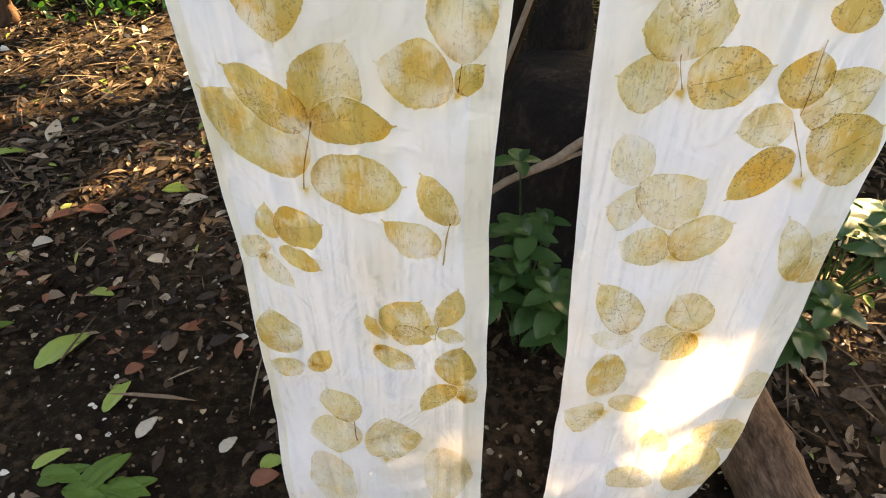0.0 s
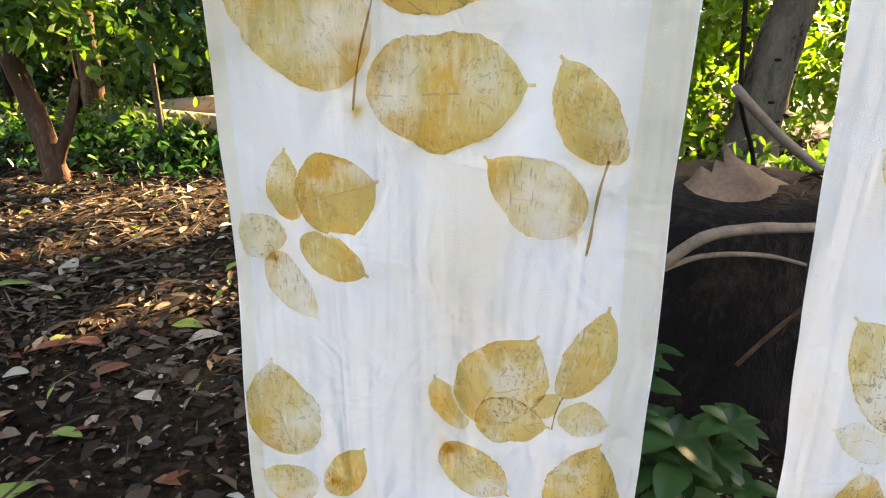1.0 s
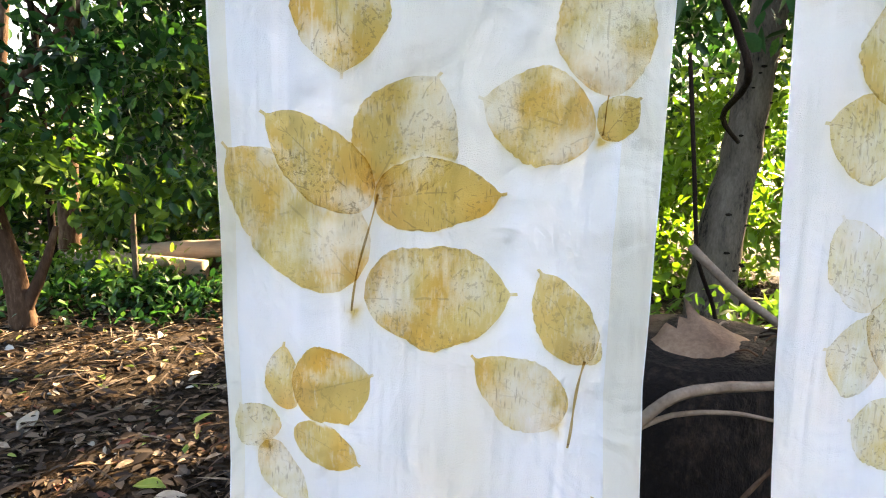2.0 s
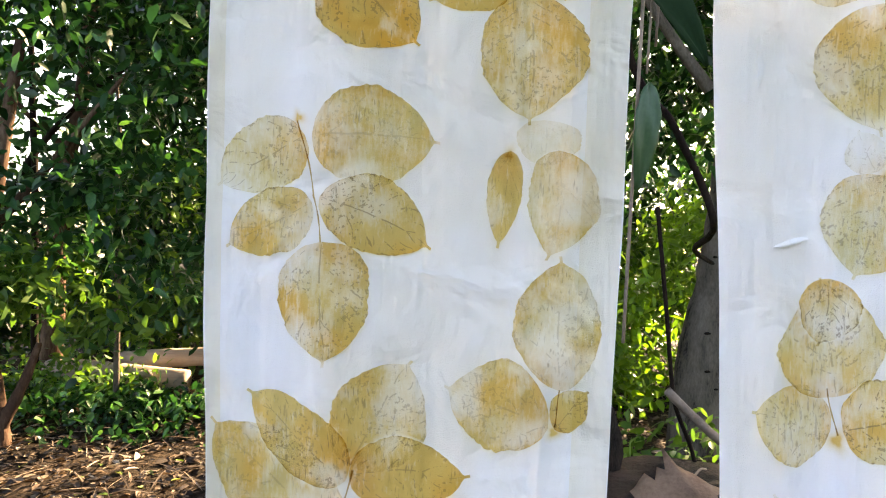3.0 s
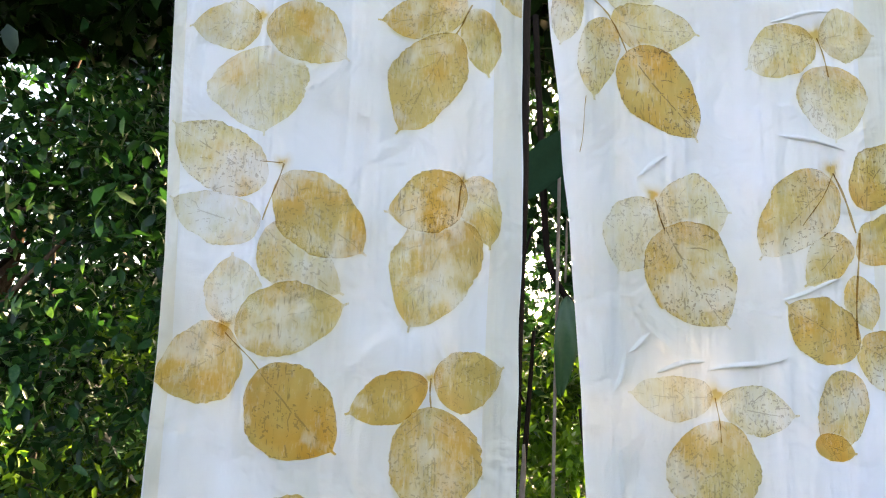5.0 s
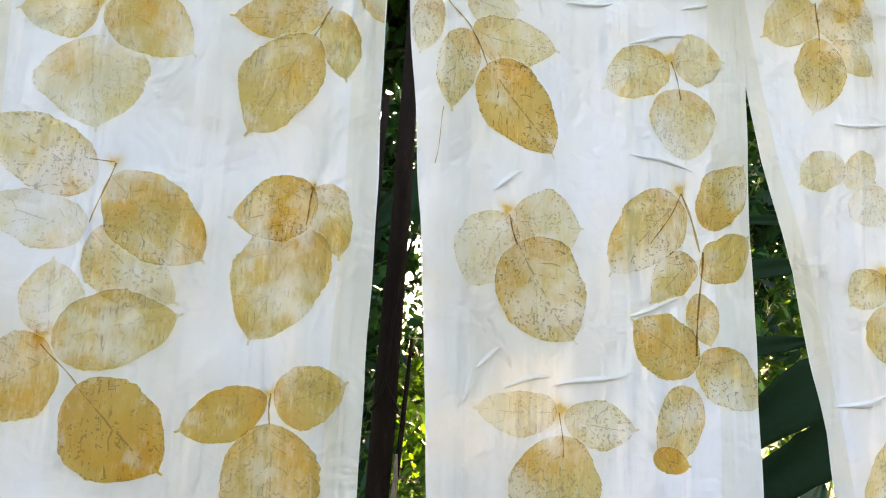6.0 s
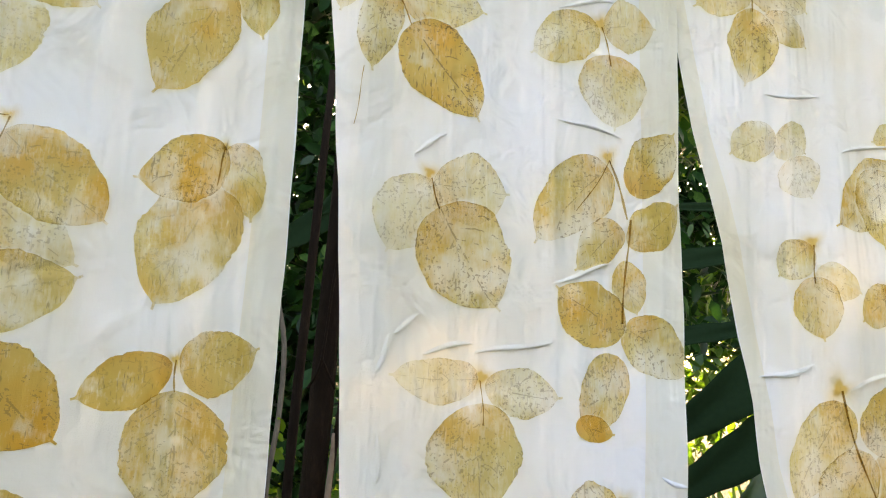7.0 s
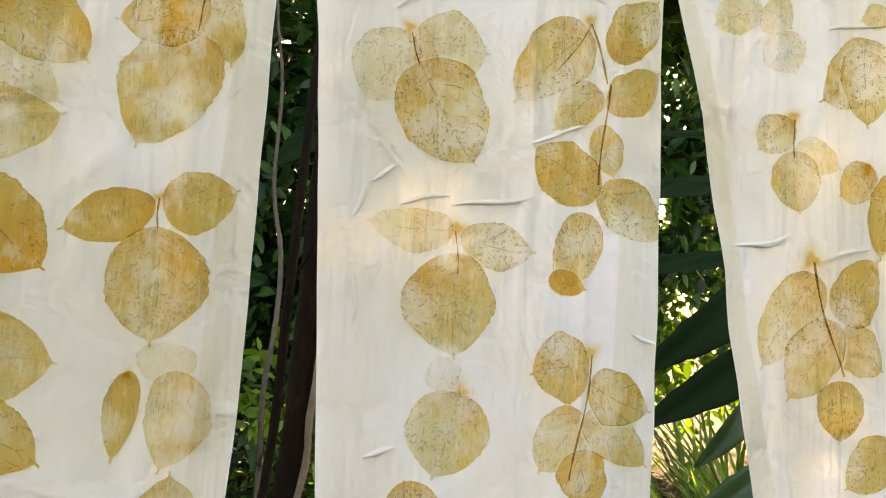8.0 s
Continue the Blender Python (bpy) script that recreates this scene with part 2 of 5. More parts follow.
# glow of backlit leaves put into a brighter yellow-green
GREEN_BACKLIT = leafy("backlit_leaves", [(0.1, (0.07, 0.14, 0.02)), (0.5, (0.12, 0.22, 0.03)), (0.9, (0.14, 0.27, 0.035))], (1.3, 1.5, 0.5), share=0.4)
GREEN_BLUE = leafy("bluish_leaves", [(0.1, (0.02, 0.06, 0.03)), (0.5, (0.035, 0.10, 0.05)), (0.9, (0.06, 0.14, 0.08))], (1.3, 1.5, 0.8))
HERB = leafy("herb_leaves", [(0.1, (0.012, 0.04, 0.014)), (0.5, (0.022, 0.068, 0.022)), (0.9, (0.05, 0.11, 0.035))], (1.5, 1.6, 0.7), rough=0.35, share=0.3, gloss=0.4)
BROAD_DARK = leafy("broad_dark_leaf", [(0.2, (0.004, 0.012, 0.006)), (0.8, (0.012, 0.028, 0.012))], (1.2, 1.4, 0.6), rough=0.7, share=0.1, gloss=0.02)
LITTER = leafy("dry_litter", [(0.1, (0.009, 0.0065, 0.005)), (0.4, (0.027, 0.018, 0.0125)), (0.65, (0.068, 0.047, 0.031)), (0.88, (0.15, 0.11, 0.075)), (1.0, (0.33, 0.27, 0.2))], (1.2, 1.0, 0.7), rough=0.75, share=0.12, gloss=0.2)
LITTER_GREEN = leafy("fresh_fallen_leaf", [(0.1, (0.07, 0.13, 0.03)), (0.5, (0.14, 0.22, 0.05)), (0.9, (0.24, 0.28, 0.07))], (1.3, 1.3, 0.6), share=0.2)
LITTER_PALE = leafy("pale_dry_leaf", [(0.1, (0.12, 0.10, 0.07)), (0.5, (0.24, 0.21, 0.16)), (0.9, (0.45, 0.42, 0.36))], (1.0, 1.0, 0.9), share=0.1, rough=0.7)
LITTER_RED = leafy("red_dry_leaf", [(0.1, (0.06, 0.02, 0.012)), (0.5, (0.12, 0.042, 0.024)), (0.9, (0.18, 0.085, 0.05))], (1.0, 0.9, 0.7), share=0.1, rough=0.7)
CLOD = leafy("soil_clod", [(0.1, (0.006, 0.0042, 0.003)), (0.6, (0.022, 0.015, 0.0095)), (1.0, (0.06, 0.042, 0.027))], (1.0, 1.0, 1.0), rough=0.9, share=0.0, gloss=0.03)
BARK_DARK = solid("dark_bark", [(0.3, (0.006, 0.004, 0.003)), (0.55, (0.014, 0.009, 0.006)), (0.75, (0.04, 0.026, 0.017))], 6.0, 0.9, 35.0, 0.012, (1, 1, 0.3))
BARK_GREY = solid("grey_bark", [(0.36, (0.015, 0.012, 0.009)), (0.44, (0.07, 0.058, 0.046)), (0.72, (0.17, 0.145, 0.115))], 9.0, 0.85, 30.0, 0.012, (1, 1, 0.35))
BARK_BROWN = solid("brown_bark", [(0.3, (0.022, 0.012, 0.008)), (0.5, (0.065, 0.038, 0.024)), (0.72, (0.17, 0.115, 0.08))], 7.0, 0.85, 40.0, 0.008, (1, 1, 0.3))
CHARRED = solid("charred_wood", [(0.3, (0.0025, 0.002, 0.002)), (0.52, (0.008, 0.006, 0.005)), (0.66, (0.035, 0.025, 0.019)), (0.78, (0.09, 0.068, 0.052))], 5.0, 0.85, 14.0, 0.06, (1, 1, 0.6), spec=0.15)
LOG_BROWN = solid("cracked_log_bark", [(0.36, (0.02, 0.012, 0.008)), (0.47, (0.075, 0.048, 0.032)), (0.6, (0.15, 0.105, 0.075)), (0.75, (0.27, 0.21, 0.16))], 14.0, 0.9, 40.0, 0.02, (1, 0.22, 1))
TWIG = solid("dry_twig", [(0.3, (0.10, 0.075, 0.055)), (0.6, (0.24, 0.19, 0.15)), (0.8, (0.38, 0.33, 0.28))], 8.0, 0.8, 60.0, 0.003)
LOG_PALE = solid("weathered_log", [(0.3, (0.16, 0.12, 0.09)), (0.6, (0.34, 0.28, 0.22)), (0.8, (0.5, 0.44, 0.37))], 3.0, 0.8, 30.0, 0.006, (0.2, 1, 1))
ROPE = solid("cotton_rope", [(0.3, (0.3, 0.27, 0.2)), (0.7, (0.5, 0.46, 0.38))], 60.0, 0.9, 200.0, 0.002)
DRY_TARO = solid("dry_broad_leaf", [(0.3, (0.10, 0.06, 0.04)), (0.55, (0.2, 0.13, 0.085)), (0.75, (0.3, 0.21, 0.14))], 9.0, 0.75, 45.0, 0.004)


# ---- builders ----
def mesh_object(name, verts, faces, material, parent=None, smooth=True, uvs=None):
    me = bpy.data.meshes.new(name)
    me.from_pydata([tuple(map(float, p)) for p in verts], [], [tuple(map(int, q)) for q in faces])
    if uvs is not None:
        layer = me.uv_layers.new(name="UVMap")
        loops = np.empty(len(me.loops), dtype=np.int32)
        me.loops.foreach_get("vertex_index", loops)
        layer.data.foreach_set("uv", np.asarray(uvs, dtype=np.float32)[loops].ravel())
    me.materials.append(material)
    if smooth:
        me.polygons.foreach_set("use_smooth", np.ones(len(me.polygons), dtype=bool))
    me.update()
    ob = new(name, me)
    if parent is not None:
        ob.parent = parent
    return ob


def empty(name, label, category, group="", at=(0, 0, 0), kind=""):
    e = new(name)
    e.location = at
    return tagged(e, label, category, group, kind)


def under(ob, parent):
    ob.parent = parent
    ob.matrix_parent_inverse = Matrix.Translation(-parent.location)
    return ob


def tube_data(points, radii, sides=8, rough=0.0, seed=0, caps=True):
    """A tapered limb along points, with an uneven skin."""
    rng = np.random.default_rng(seed)
    pts = np.array(points, dtype=float)
    # smooth the line
    n = max(2, len(pts))
    fine_t = np.linspace(0, n - 1, (n - 1) * 4 + 1)
    out = np.empty((len(fine_t), 3))
    rad = np.interp(fine_t, np.arange(n), radii)
    for i, s in enumerate(fine_t):
        k = min(int(s), n - 2)
        w = s - k
        p0, p1, p2, p3 = pts[max(k - 1, 0)], pts[k], pts[k + 1], pts[min(k + 2, n - 1)]
        out[i] = 0.5 * (2 * p1 + (p2 - p0) * w + (2 * p0 - 5 * p1 + 4 * p2 - p3) * w * w + (3 * p1 - p0 - 3 * p2 + p3) * w ** 3)
    V, F = [], []
    for i, p in enumerate(out):
        d = out[min(i + 1, len(out) - 1)] - out[max(i - 1, 0)]
        d /= np.linalg.norm(d) + 1e-9
        a = np.cross(d, (0.3, 0.9, 0.1) if abs(d[2]) > 0.7 else (0, 0, 1))
        a /= np.linalg.norm(a)
        b = np.cross(d, a)
        for j in range(sides):
            th = 2 * math.pi * j / sides
            r = rad[i] * (1 + rough * rng.normal())
            V.append(p + r * (math.cos(th) * a + math.sin(th) * b))
    for i in range(len(out) - 1):
        for j in range(sides):
            k = (j + 1) % sides
            F.append((i * sides + j, i * sides + k, (i + 1) * sides + k, (i + 1) * sides + j))
    if caps:
        F.append(tuple(range(sides - 1, -1, -1)))
        F.append(tuple((len(out) - 1) * sides + j for j in range(sides)))
    return V, F


def tube(name, points, radii, material, parent=None, sides=8, rough=0.03, seed=0):
    V, F = tube_data(points, radii, sides, rough, seed)
    return mesh_object(name, V, F, material, parent)


def leaf_arrays(C, D, N, L, W, fold=0.25, bend=0.15):
    """Folded, bent leaf blades: bases C, directions D, face normals N, lengths L, widths W."""
    D = D / np.linalg.norm(D, axis=1)[:, None]
    S = np.cross(D, N)
    S /= np.linalg.norm(S, axis=1)[:, None] + 1e-9
    N = np.cross(S, D)
    rows = ((0, 0), (0.3, -0.42), (0.68, -0.36), (1, 0), (0.68, 0.36), (0.3, 0.42), (0.33, 0), (0.68, 0))
    V = np.empty((len(C), 8, 3))
    for i, (a, s) in enumerate(rows):
        lift = -bend * a * a + fold * abs(s) * (W / L)
        V[:, i] = C + D * (a * L)[:, None] + S * (s * W)[:, None] + N * (lift * L)[:, None]
    base = np.array([[0, 6, 1, -1], [1, 6, 7, 2], [2, 7, 3, -1], [0, 5, 6, -1], [5, 4, 7, 6], [4, 3, 7, -1]])
    return V.reshape(-1, 3), base


def leaves_object(name, C, D, N, L, W, material, parent=None, fold=0.25, bend=0.15):
    V, base = leaf_arrays(C, D, N, L, W, fold, bend)
    n = len(C)
    me = bpy.data.meshes.new(name)
    per = [[i for i in q if i >= 0] for q in base]
    sizes = np.array([len(q) for q in per])
    flat = np.concatenate([np.array(q) for q in per])
    loops = (np.arange(n)[:, None] * 8 + flat[None]).ravel()
    tot = np.tile(sizes, n)
    start = np.r_[0, np.cumsum(tot)[:-1]]
    me.vertices.add(n * 8)
    me.vertices.foreach_set("co", V.astype(np.float32).ravel())
    me.loops.add(len(loops))
    me.loops.foreach_set("vertex_index", loops.astype(np.int32))
    me.polygons.add(len(tot))
    me.polygons.foreach_set("loop_start", start.astype(np.int32))
    me.polygons.foreach_set("loop_total", tot.astype(np.int32))
    me.materials.append(material)
    me.update(calc_edges=True)
    ob = new(name, me)
    if parent is not None:
        under(ob, parent)
    return ob


def oval_leaves(name, C, D, N, L, W, material, parent, fold=0.25, bend=0.25):
    """Near leaves with an oval outline, a sunken midrib and quilted veins."""
    D = D / np.linalg.norm(D, axis=1)[:, None]
    S = np.cross(D, N)
    S /= np.linalg.norm(S, axis=1)[:, None] + 1e-9
    N = np.cross(S, D)
    nu, nv = 9, 6
    V, F = [], []
    for k in range(len(C)):
        o = len(V)
        for i in range(nu + 1):
            u = i / nu
            w = W[k] * 0.5 * (math.sin(math.pi * min(1, 0.03 + 0.95 * u) ** 0.92) ** 0.75)
            for j in range(nv + 1):
                v = j / nv * 2 - 1
                h = fold * w * abs(v) ** 0.8 - bend * L[k] * u * u - 0.02 * L[k] * abs(math.sin(u * 12 - abs(v) * 2.2)) * abs(v)
                V.append(C[k] + D[k] * (u * L[k]) + S[k] * (v * w) + N[k] * h)
        m = nv + 1
        F += [(o + i * m + j, o + i * m + j + 1, o + (i + 1) * m + j + 1, o + (i + 1) * m + j) for i in range(nu) for j in range(nv)]
    return under(mesh_object(name, V, F, material), parent)


def out_of_beams(P, widen=0.0):
    """True where a leaf does not stand in one of the gaps that let the sun in."""
    ok = np.ones(len(P), dtype=bool)
    for g, r in zip(GAP_P, GAP_R):
        d = P - g
        a = d @ SUN_V
        off = np.linalg.norm(d - a[:, None] * SUN_V, axis=1)
        ok &= ~((off < r + widen) & (a > 0.15))
    return ok


def foliage(name, centre, radii, count, size, material, parent=None, seed=0, clumps=12, droop=0.4, wide=0.5, beams=True):
    """A crown of many small leaves in clumps, with gaps and an uneven outline."""
    rng = np.random.default_rng(seed)
    cc = rng.normal(size=(clumps, 3))
    cc /= np.linalg.norm(cc, axis=1)[:, None]
    cc *= rng.uniform(0.25, 1.0, (clumps, 1)) ** 0.6
    which = rng.integers(0, clumps, count)
    off = rng.normal(size=(count, 3)) * rng.uniform(0.12, 0.34, clumps)[which][:, None]
    P = np.array(centre) + (cc[which] + off) * np.array(radii)
    P = P[P[:, 2] > GROUND_Z + 0.03]
    n = len(P)
    D = rng.normal(size=(n, 3))
    D[:, 2] -= droop
    D /= np.linalg.norm(D, axis=1)[:, None]
    N = rng.normal(size=(n, 3)) * 0.7 + (0, 0, 1.0)
    L = size * rng.uniform(0.6, 1.35, n)
    if beams:
        ok = out_of_beams(P, 0.01)
        for part_way in (0.33, 0.66, 1.0):
            ok &= out_of_beams(P + D * (L * part_way)[:, None], 0.08 * size if part_way < 1 else 0.01)
        P, D, N, L = P[ok], D[ok], N[ok], L[ok]
        n = len(P)
    return leaves_object(name, P, D, N, L, L * wide * rng.uniform(0.8, 1.2, n), material, parent)


GROUND_Z = -0.09


def ground_height(x, y):
    v = Vector((x * 1.7, y * 1.7, 0.0))
    return GROUND_Z + 0.03 * noise.noise(v) + 0.012 * noise.noise(v * 4.3) + 0.005 * noise.noise(v * 13)


# ---- ground ----
def build_ground():
    xs = np.r_[np.linspace(-60, -6, 12), np.linspace(-5, 4, 150), np.linspace(5, 60, 12)]
    ys = np.r_[np.linspace(-40, -1.2, 10), np.linspace(-0.8, 6.5, 140), np.linspace(7.5, 90, 14)]
    V = [(x, y, ground_height(x, y)) for y in ys for x in xs]
    n = len(xs)
    F = [(j * n + i, j * n + i + 1, (j + 1) * n + i + 1, (j + 1) * n + i) for j in range(len(ys) - 1) for i in range(n - 1)]
    tagged(mesh_object("ground", V, F, SOIL), "bare damp dark brown soil strewn with leaves", "ground", kind="structure")


def scatter_litter(name, label, count, xr, yr, size, material, seed, lift=0.012, wide=0.45, density=None, kind="stuff"):
    rng = np.random.default_rng(seed)
    P = np.c_[rng.uniform(*xr, count), rng.uniform(*yr, count), np.zeros(count)]
    if density is not None:
        P = P[rng.uniform(size=count) < density(P[:, 0], P[:, 1])]
    n = len(P)
    P[:, 2] = [ground_height(x, y) for x, y in P[:, :2]]
    P[:, 2] += rng.uniform(0.2, 1.6, n) * lift
    a = rng.uniform(0, 2 * math.pi, n)
    D = np.c_[np.cos(a), np.sin(a), rng.normal(0, 0.22, n)]
    N = np.c_[rng.normal(0, 0.35, (n, 2)), np.ones(n)]
    L = size * rng.uniform(0.45, 1.4, n)
    ob = leaves_object(name, P, D, N, L, L * wide * rng.uniform(0.6, 1.4, n), material, None, fold=0.5, bend=0.1)
    tagged(ob, label, "leaf litter", kind=kind)


def litter_density(x, y):
    left = 1 / (1 + np.exp(-(y - 2.05 - 0.25 * np.sin(3 * x)) * 5))
    right = np.where((x > 0.72) | ((x > -0.1) & (y > 1.75)), 0.9, 0.0)
    return np.clip(0.06 + left + right, 0, 1)


build_ground()
scatter_litter("leaf_litter", "brown dry leaves lying thickly on the forest floor", 24000, (-5, 4), (0.7, 6.5), 0.066, LITTER, 3, density=litter_density)
scatter_litter("leaf_litter", "pale grey dry leaves among the forest litter", 600, (-5, 4), (0.7, 6.5), 0.065, LITTER_PALE, 4, density=litter_density)
scatter_litter("leaf_litter", "fallen yellow-green leaves among the forest litter", 900, (-5, 4), (0.7, 6.5), 0.07, LITTER_GREEN, 5, density=litter_density)
scatter_litter("soil_crumbs", "small soil crumbs and chips on bare ground", 4200, (-2.6, 1.6), (0.5, 2.6), 0.013, LITTER, 6, lift=0.004, wide=0.8)
scatter_litter("leaf_litter", "brown curled dry leaves scattered on bare soil", 2600, (-3.2, -0.4), (1.2, 2.9), 0.06, LITTER, 8, lift=0.016, density=lambda x, y: np.clip((y - 1.1) * 0.5, 0.05, 0.8))
scatter_litter("leaf_litter", "reddish dry leaves scattered on the ground", 260, (-3.2, -0.4), (1.3, 3.2), 0.055, LITTER_RED, 9)
scatter_litter("wood_chips", "pale chips and bits of bark on bare soil", 700, (-2.6, 1.6), (0.7, 2.8), 0.02, LITTER_PALE, 10, lift=0.006, wide=0.7)
scatter_litter("soil_clods", "dark clods of damp soil on bare ground", 2600, (-2.6, 1.6), (0.5, 2.5), 0.03, CLOD, 11, lift=0.006, wide=0.9)
scatter_litter("straw_litter", "thin dry stalks and blades on the ground", 3400, (-4, 3), (1.0, 5), 0.2, LITTER, 7, lift=0.03, wide=0.05, density=litter_density)

# ---- hanging cloths ----
CLOTH_Y = 0.83
TOP_Z = 2.42


class Cloth:
    """A long cotton cloth over the line: its left and right edge are given as x at heights z."""

    def __init__(self, left, right, bottom, seed, fold, ridges, label, back=0.0, billow=(0.0,)):
        self.left, self.right, self.bottom, self.seed, self.fold = left, right, bottom, seed, fold
        self.count = 0
        self.prints = []
        self.back = back
        self.billow = billow
        self.ridges = ridges
        self.thing = empty("printed_cloth", label, "cloth", "printed cloths on the line", (sum(e[1] for e in (left[-1], right[-1])) / 2, CLOTH_Y, TOP_Z))

    def edge(self, pts, z):
        return float(np.interp(z, [p[0] for p in pts], [p[1] for p in pts]))

    def depth(self, x, z):
        """How far the cloth stands from its plane: long soft pleats from the line, rumples below."""
        s = self.seed
        l, r = self.edge(self.left, z), self.edge(self.right, z)
        u = (x - l) / (r - l)
        pleat = 0.010 * math.sin(u * 9 + s) + 0.006 * math.sin(u * 21 + 2 * s + 0.7 * z) + self.back
        low = max(0.0, (1.1 - z) / 1.1)
        rum = noise.noise(Vector((x * 7 + s, z * 4, s))) * (0.014 + 0.026 * low) + noise.noise(Vector((x * 19, z * 9 + s, s))) * (0.007 + 0.009 * low)
        curl = 0.010 * (abs(2 * u - 1) ** 6)
        ridge = 0.0
        for c, h, w in self.ridges:
            ridge -= h * math.exp(-((u - c - 0.01 * math.sin(3 * z + s)) / w) ** 2) * (0.6 + 0.4 * math.sin(2.1 * z + c * 30))
        drag = 0.005 * math.sin(40 * (0.75 * x + 0.35 * z) + 6 * noise.noise(Vector((x * 3, z * 2, s)))) * max(0.0, noise.noise(Vector((x * 4 + 3, z * 2.5, s + 5))))
        base = self.billow[0]
        for x0, z0, wx, wz, h in self.billow[1:]:
            base += h * math.exp(-((x - x0) / wx) ** 2 - ((z - z0) / wz) ** 2)
        return base + 0.5 * (pleat + rum + curl) + ridge + 1.3 * drag

    def at(self, x, z, off=0.0):
        return (x, CLOTH_Y + self.depth(x, z) - off, z)

    def sheet(self):
        nz, nx = 230, 110
        V, F = [], []
        for j in range(nz + 1):
            z = self.bottom + (TOP_Z - self.bottom) * j / nz
            l, r = self.edge(self.left, z), self.edge(self.right, z)
            for i in range(nx + 1):
                x = l + (r - l) * i / nx
                wav = 0.0025 * noise.noise(Vector((z * 9, self.seed, i / nx * 2)))
                V.append(self.at(x + wav, z))
        # over the line and down behind it
        for k in range(1, 9):
            a = math.pi * k / 8
            for i in range(nx + 1):
                l, r = self.edge(self.left, TOP_Z), self.edge(self.right, TOP_Z)
                x = l + (r - l) * i / nx
                x0, y0, z0 = self.at(x, TOP_Z)
                V.append((x, y0 + 0.006 * (1 - math.cos(a)), TOP_Z + 0.006 * math.sin(a)))
        for k in range(1, 6):
            for i in range(nx + 1):
                x = l + (r - l) * i / nx
                V.append((x, CLOTH_Y + self.depth(x, TOP_Z) + 0.012 + 0.002 * k, TOP_Z - 0.02 * k))
        rows = nz + 1 + 8 + 5
        n = nx + 1
        F = [(j * n + i, j * n + i + 1, (j + 1) * n + i + 1, (j + 1) * n + i) for j in range(rows - 1) for i in range(nx)]
        under(mesh_object("sheet", V, F, COTTON), self.thing)
        # the selvedge turned under along one side
        for side, width in self.fold:
            V, nx2 = [], 8
            for j in range(nz + 1):
                z = self.bottom + (TOP_Z - self.bottom) * j / nz
                l, r = self.edge(self.left, z), self.edge(self.right, z)
                w = width * (1 + 0.25 * noise.noise(Vector((z * 1.5, self.seed, 3))))
                for i in range(nx2 + 1):
                    s = i / nx2
                    x = (r - 0.001 - w * s) if side == "right" else (l + 0.001 + w * s)
                    proud = 0.0004 + 0.0004 * math.sin(min(1.0, s * 3) * math.pi / 2)
                    V.append(self.at(x, z, proud))
            n2 = nx2 + 1
            F = [(j * n2 + i, j * n2 + i + 1, (j + 1) * n2 + i + 1, (j + 1) * n2 + i) for j in range(nz) for i in range(nx2)]
            tagged(under(mesh_object("turned_edge", V, F, SELVEDGE), self.thing), "edge turned over and pressed flat, tinted for light through two layers")

    def lift(self):
        self.count += 1
        return 0.0010 + 0.00007 * (self.count % 40)


CLOTH_A = Cloth([(-0.05, -0.393), (0, -0.3925), (0.43, -0.368), (0.555, -0.362), (0.8, -0.352), (0.95, -0.356), (1.07, -0.3555), (1.25, -0.362), (1.47, -0.362), (1.81, -0.3664), (2.127, -0.381), (2.42, -0.39)],
                [(-0.05, 0.098), (0.036, 0.097), (0.494, 0.0925), (0.64, 0.086), (0.8, 0.081), (0.92, 0.074), (1.06, 0.076), (1.25, 0.091), (1.45, 0.102), (1.62, 0.105), (1.8, 0.109), (2.158, 0.1115), (2.42, 0.114)],
                -0.05, 1.7, (("right", 0.045), ("left", 0.018)), ((0.90, 0.005, 0.012), (0.945, 0.004, 0.010), (0.05, 0.003, 0.012), (0.30, 0.003, 0.03)), "long white cotton cloth printed with tan leaves, hanging straight",
                billow=(0.016, (0.0, 0.93, 0.16, 0.34, -0.070)))
CLOTH_B = Cloth([(-0.02, 0.252), (0.143, 0.252), (0.411, 0.252), (0.752, 0.2316), (1.077, 0.209), (1.3, 0.2), (1.48, 0.191), (1.61, 0.184), (1.9, 0.1675), (2.147, 0.1456), (2.42, 0.128)],
                [(-0.02, 0.6), (0.075, 0.626), (0.226, 0.662), (0.41, 0.665), (0.53, 0.67), (0.87, 0.655), (1.06, 0.661), (1.29, 0.6644), (1.64, 0.674), (1.85, 0.6725), (2.195, 0.6787), (2.42, 0.684)],
                -0.02, 4.1, (("right", 0.065),), ((0.865, 0.003, 0.008), (0.10, 0.003, 0.015), (0.55, 0.003, 0.03)), "long white cotton cloth with yellow leaf prints and sharp creases", billow=(-0.006,))
CLOTH_C = Cloth([(0.02, 1.19), (0.5, 0.98), (1.283, 0.8416), (1.448, 0.8171), (1.53, 0.799), (1.616, 0.7898), (1.706, 0.7703), (1.855, 0.7489), (2.03, 0.705), (2.143, 0.686), (2.42, 0.64)],
                [(0.02, 1.6), (1.205, 1.3807), (2.42, 1.26)],
                0.02, 7.3, (("left", 0.03),), ((0.08, 0.004, 0.012), (0.45, 0.004, 0.03)), "slanting white cotton cloth with olive-yellow leaf prints", 0.012, billow=(-0.008,))
for cloth in (CLOTH_A, CLOTH_B, CLOTH_C):
    cloth.sheet()

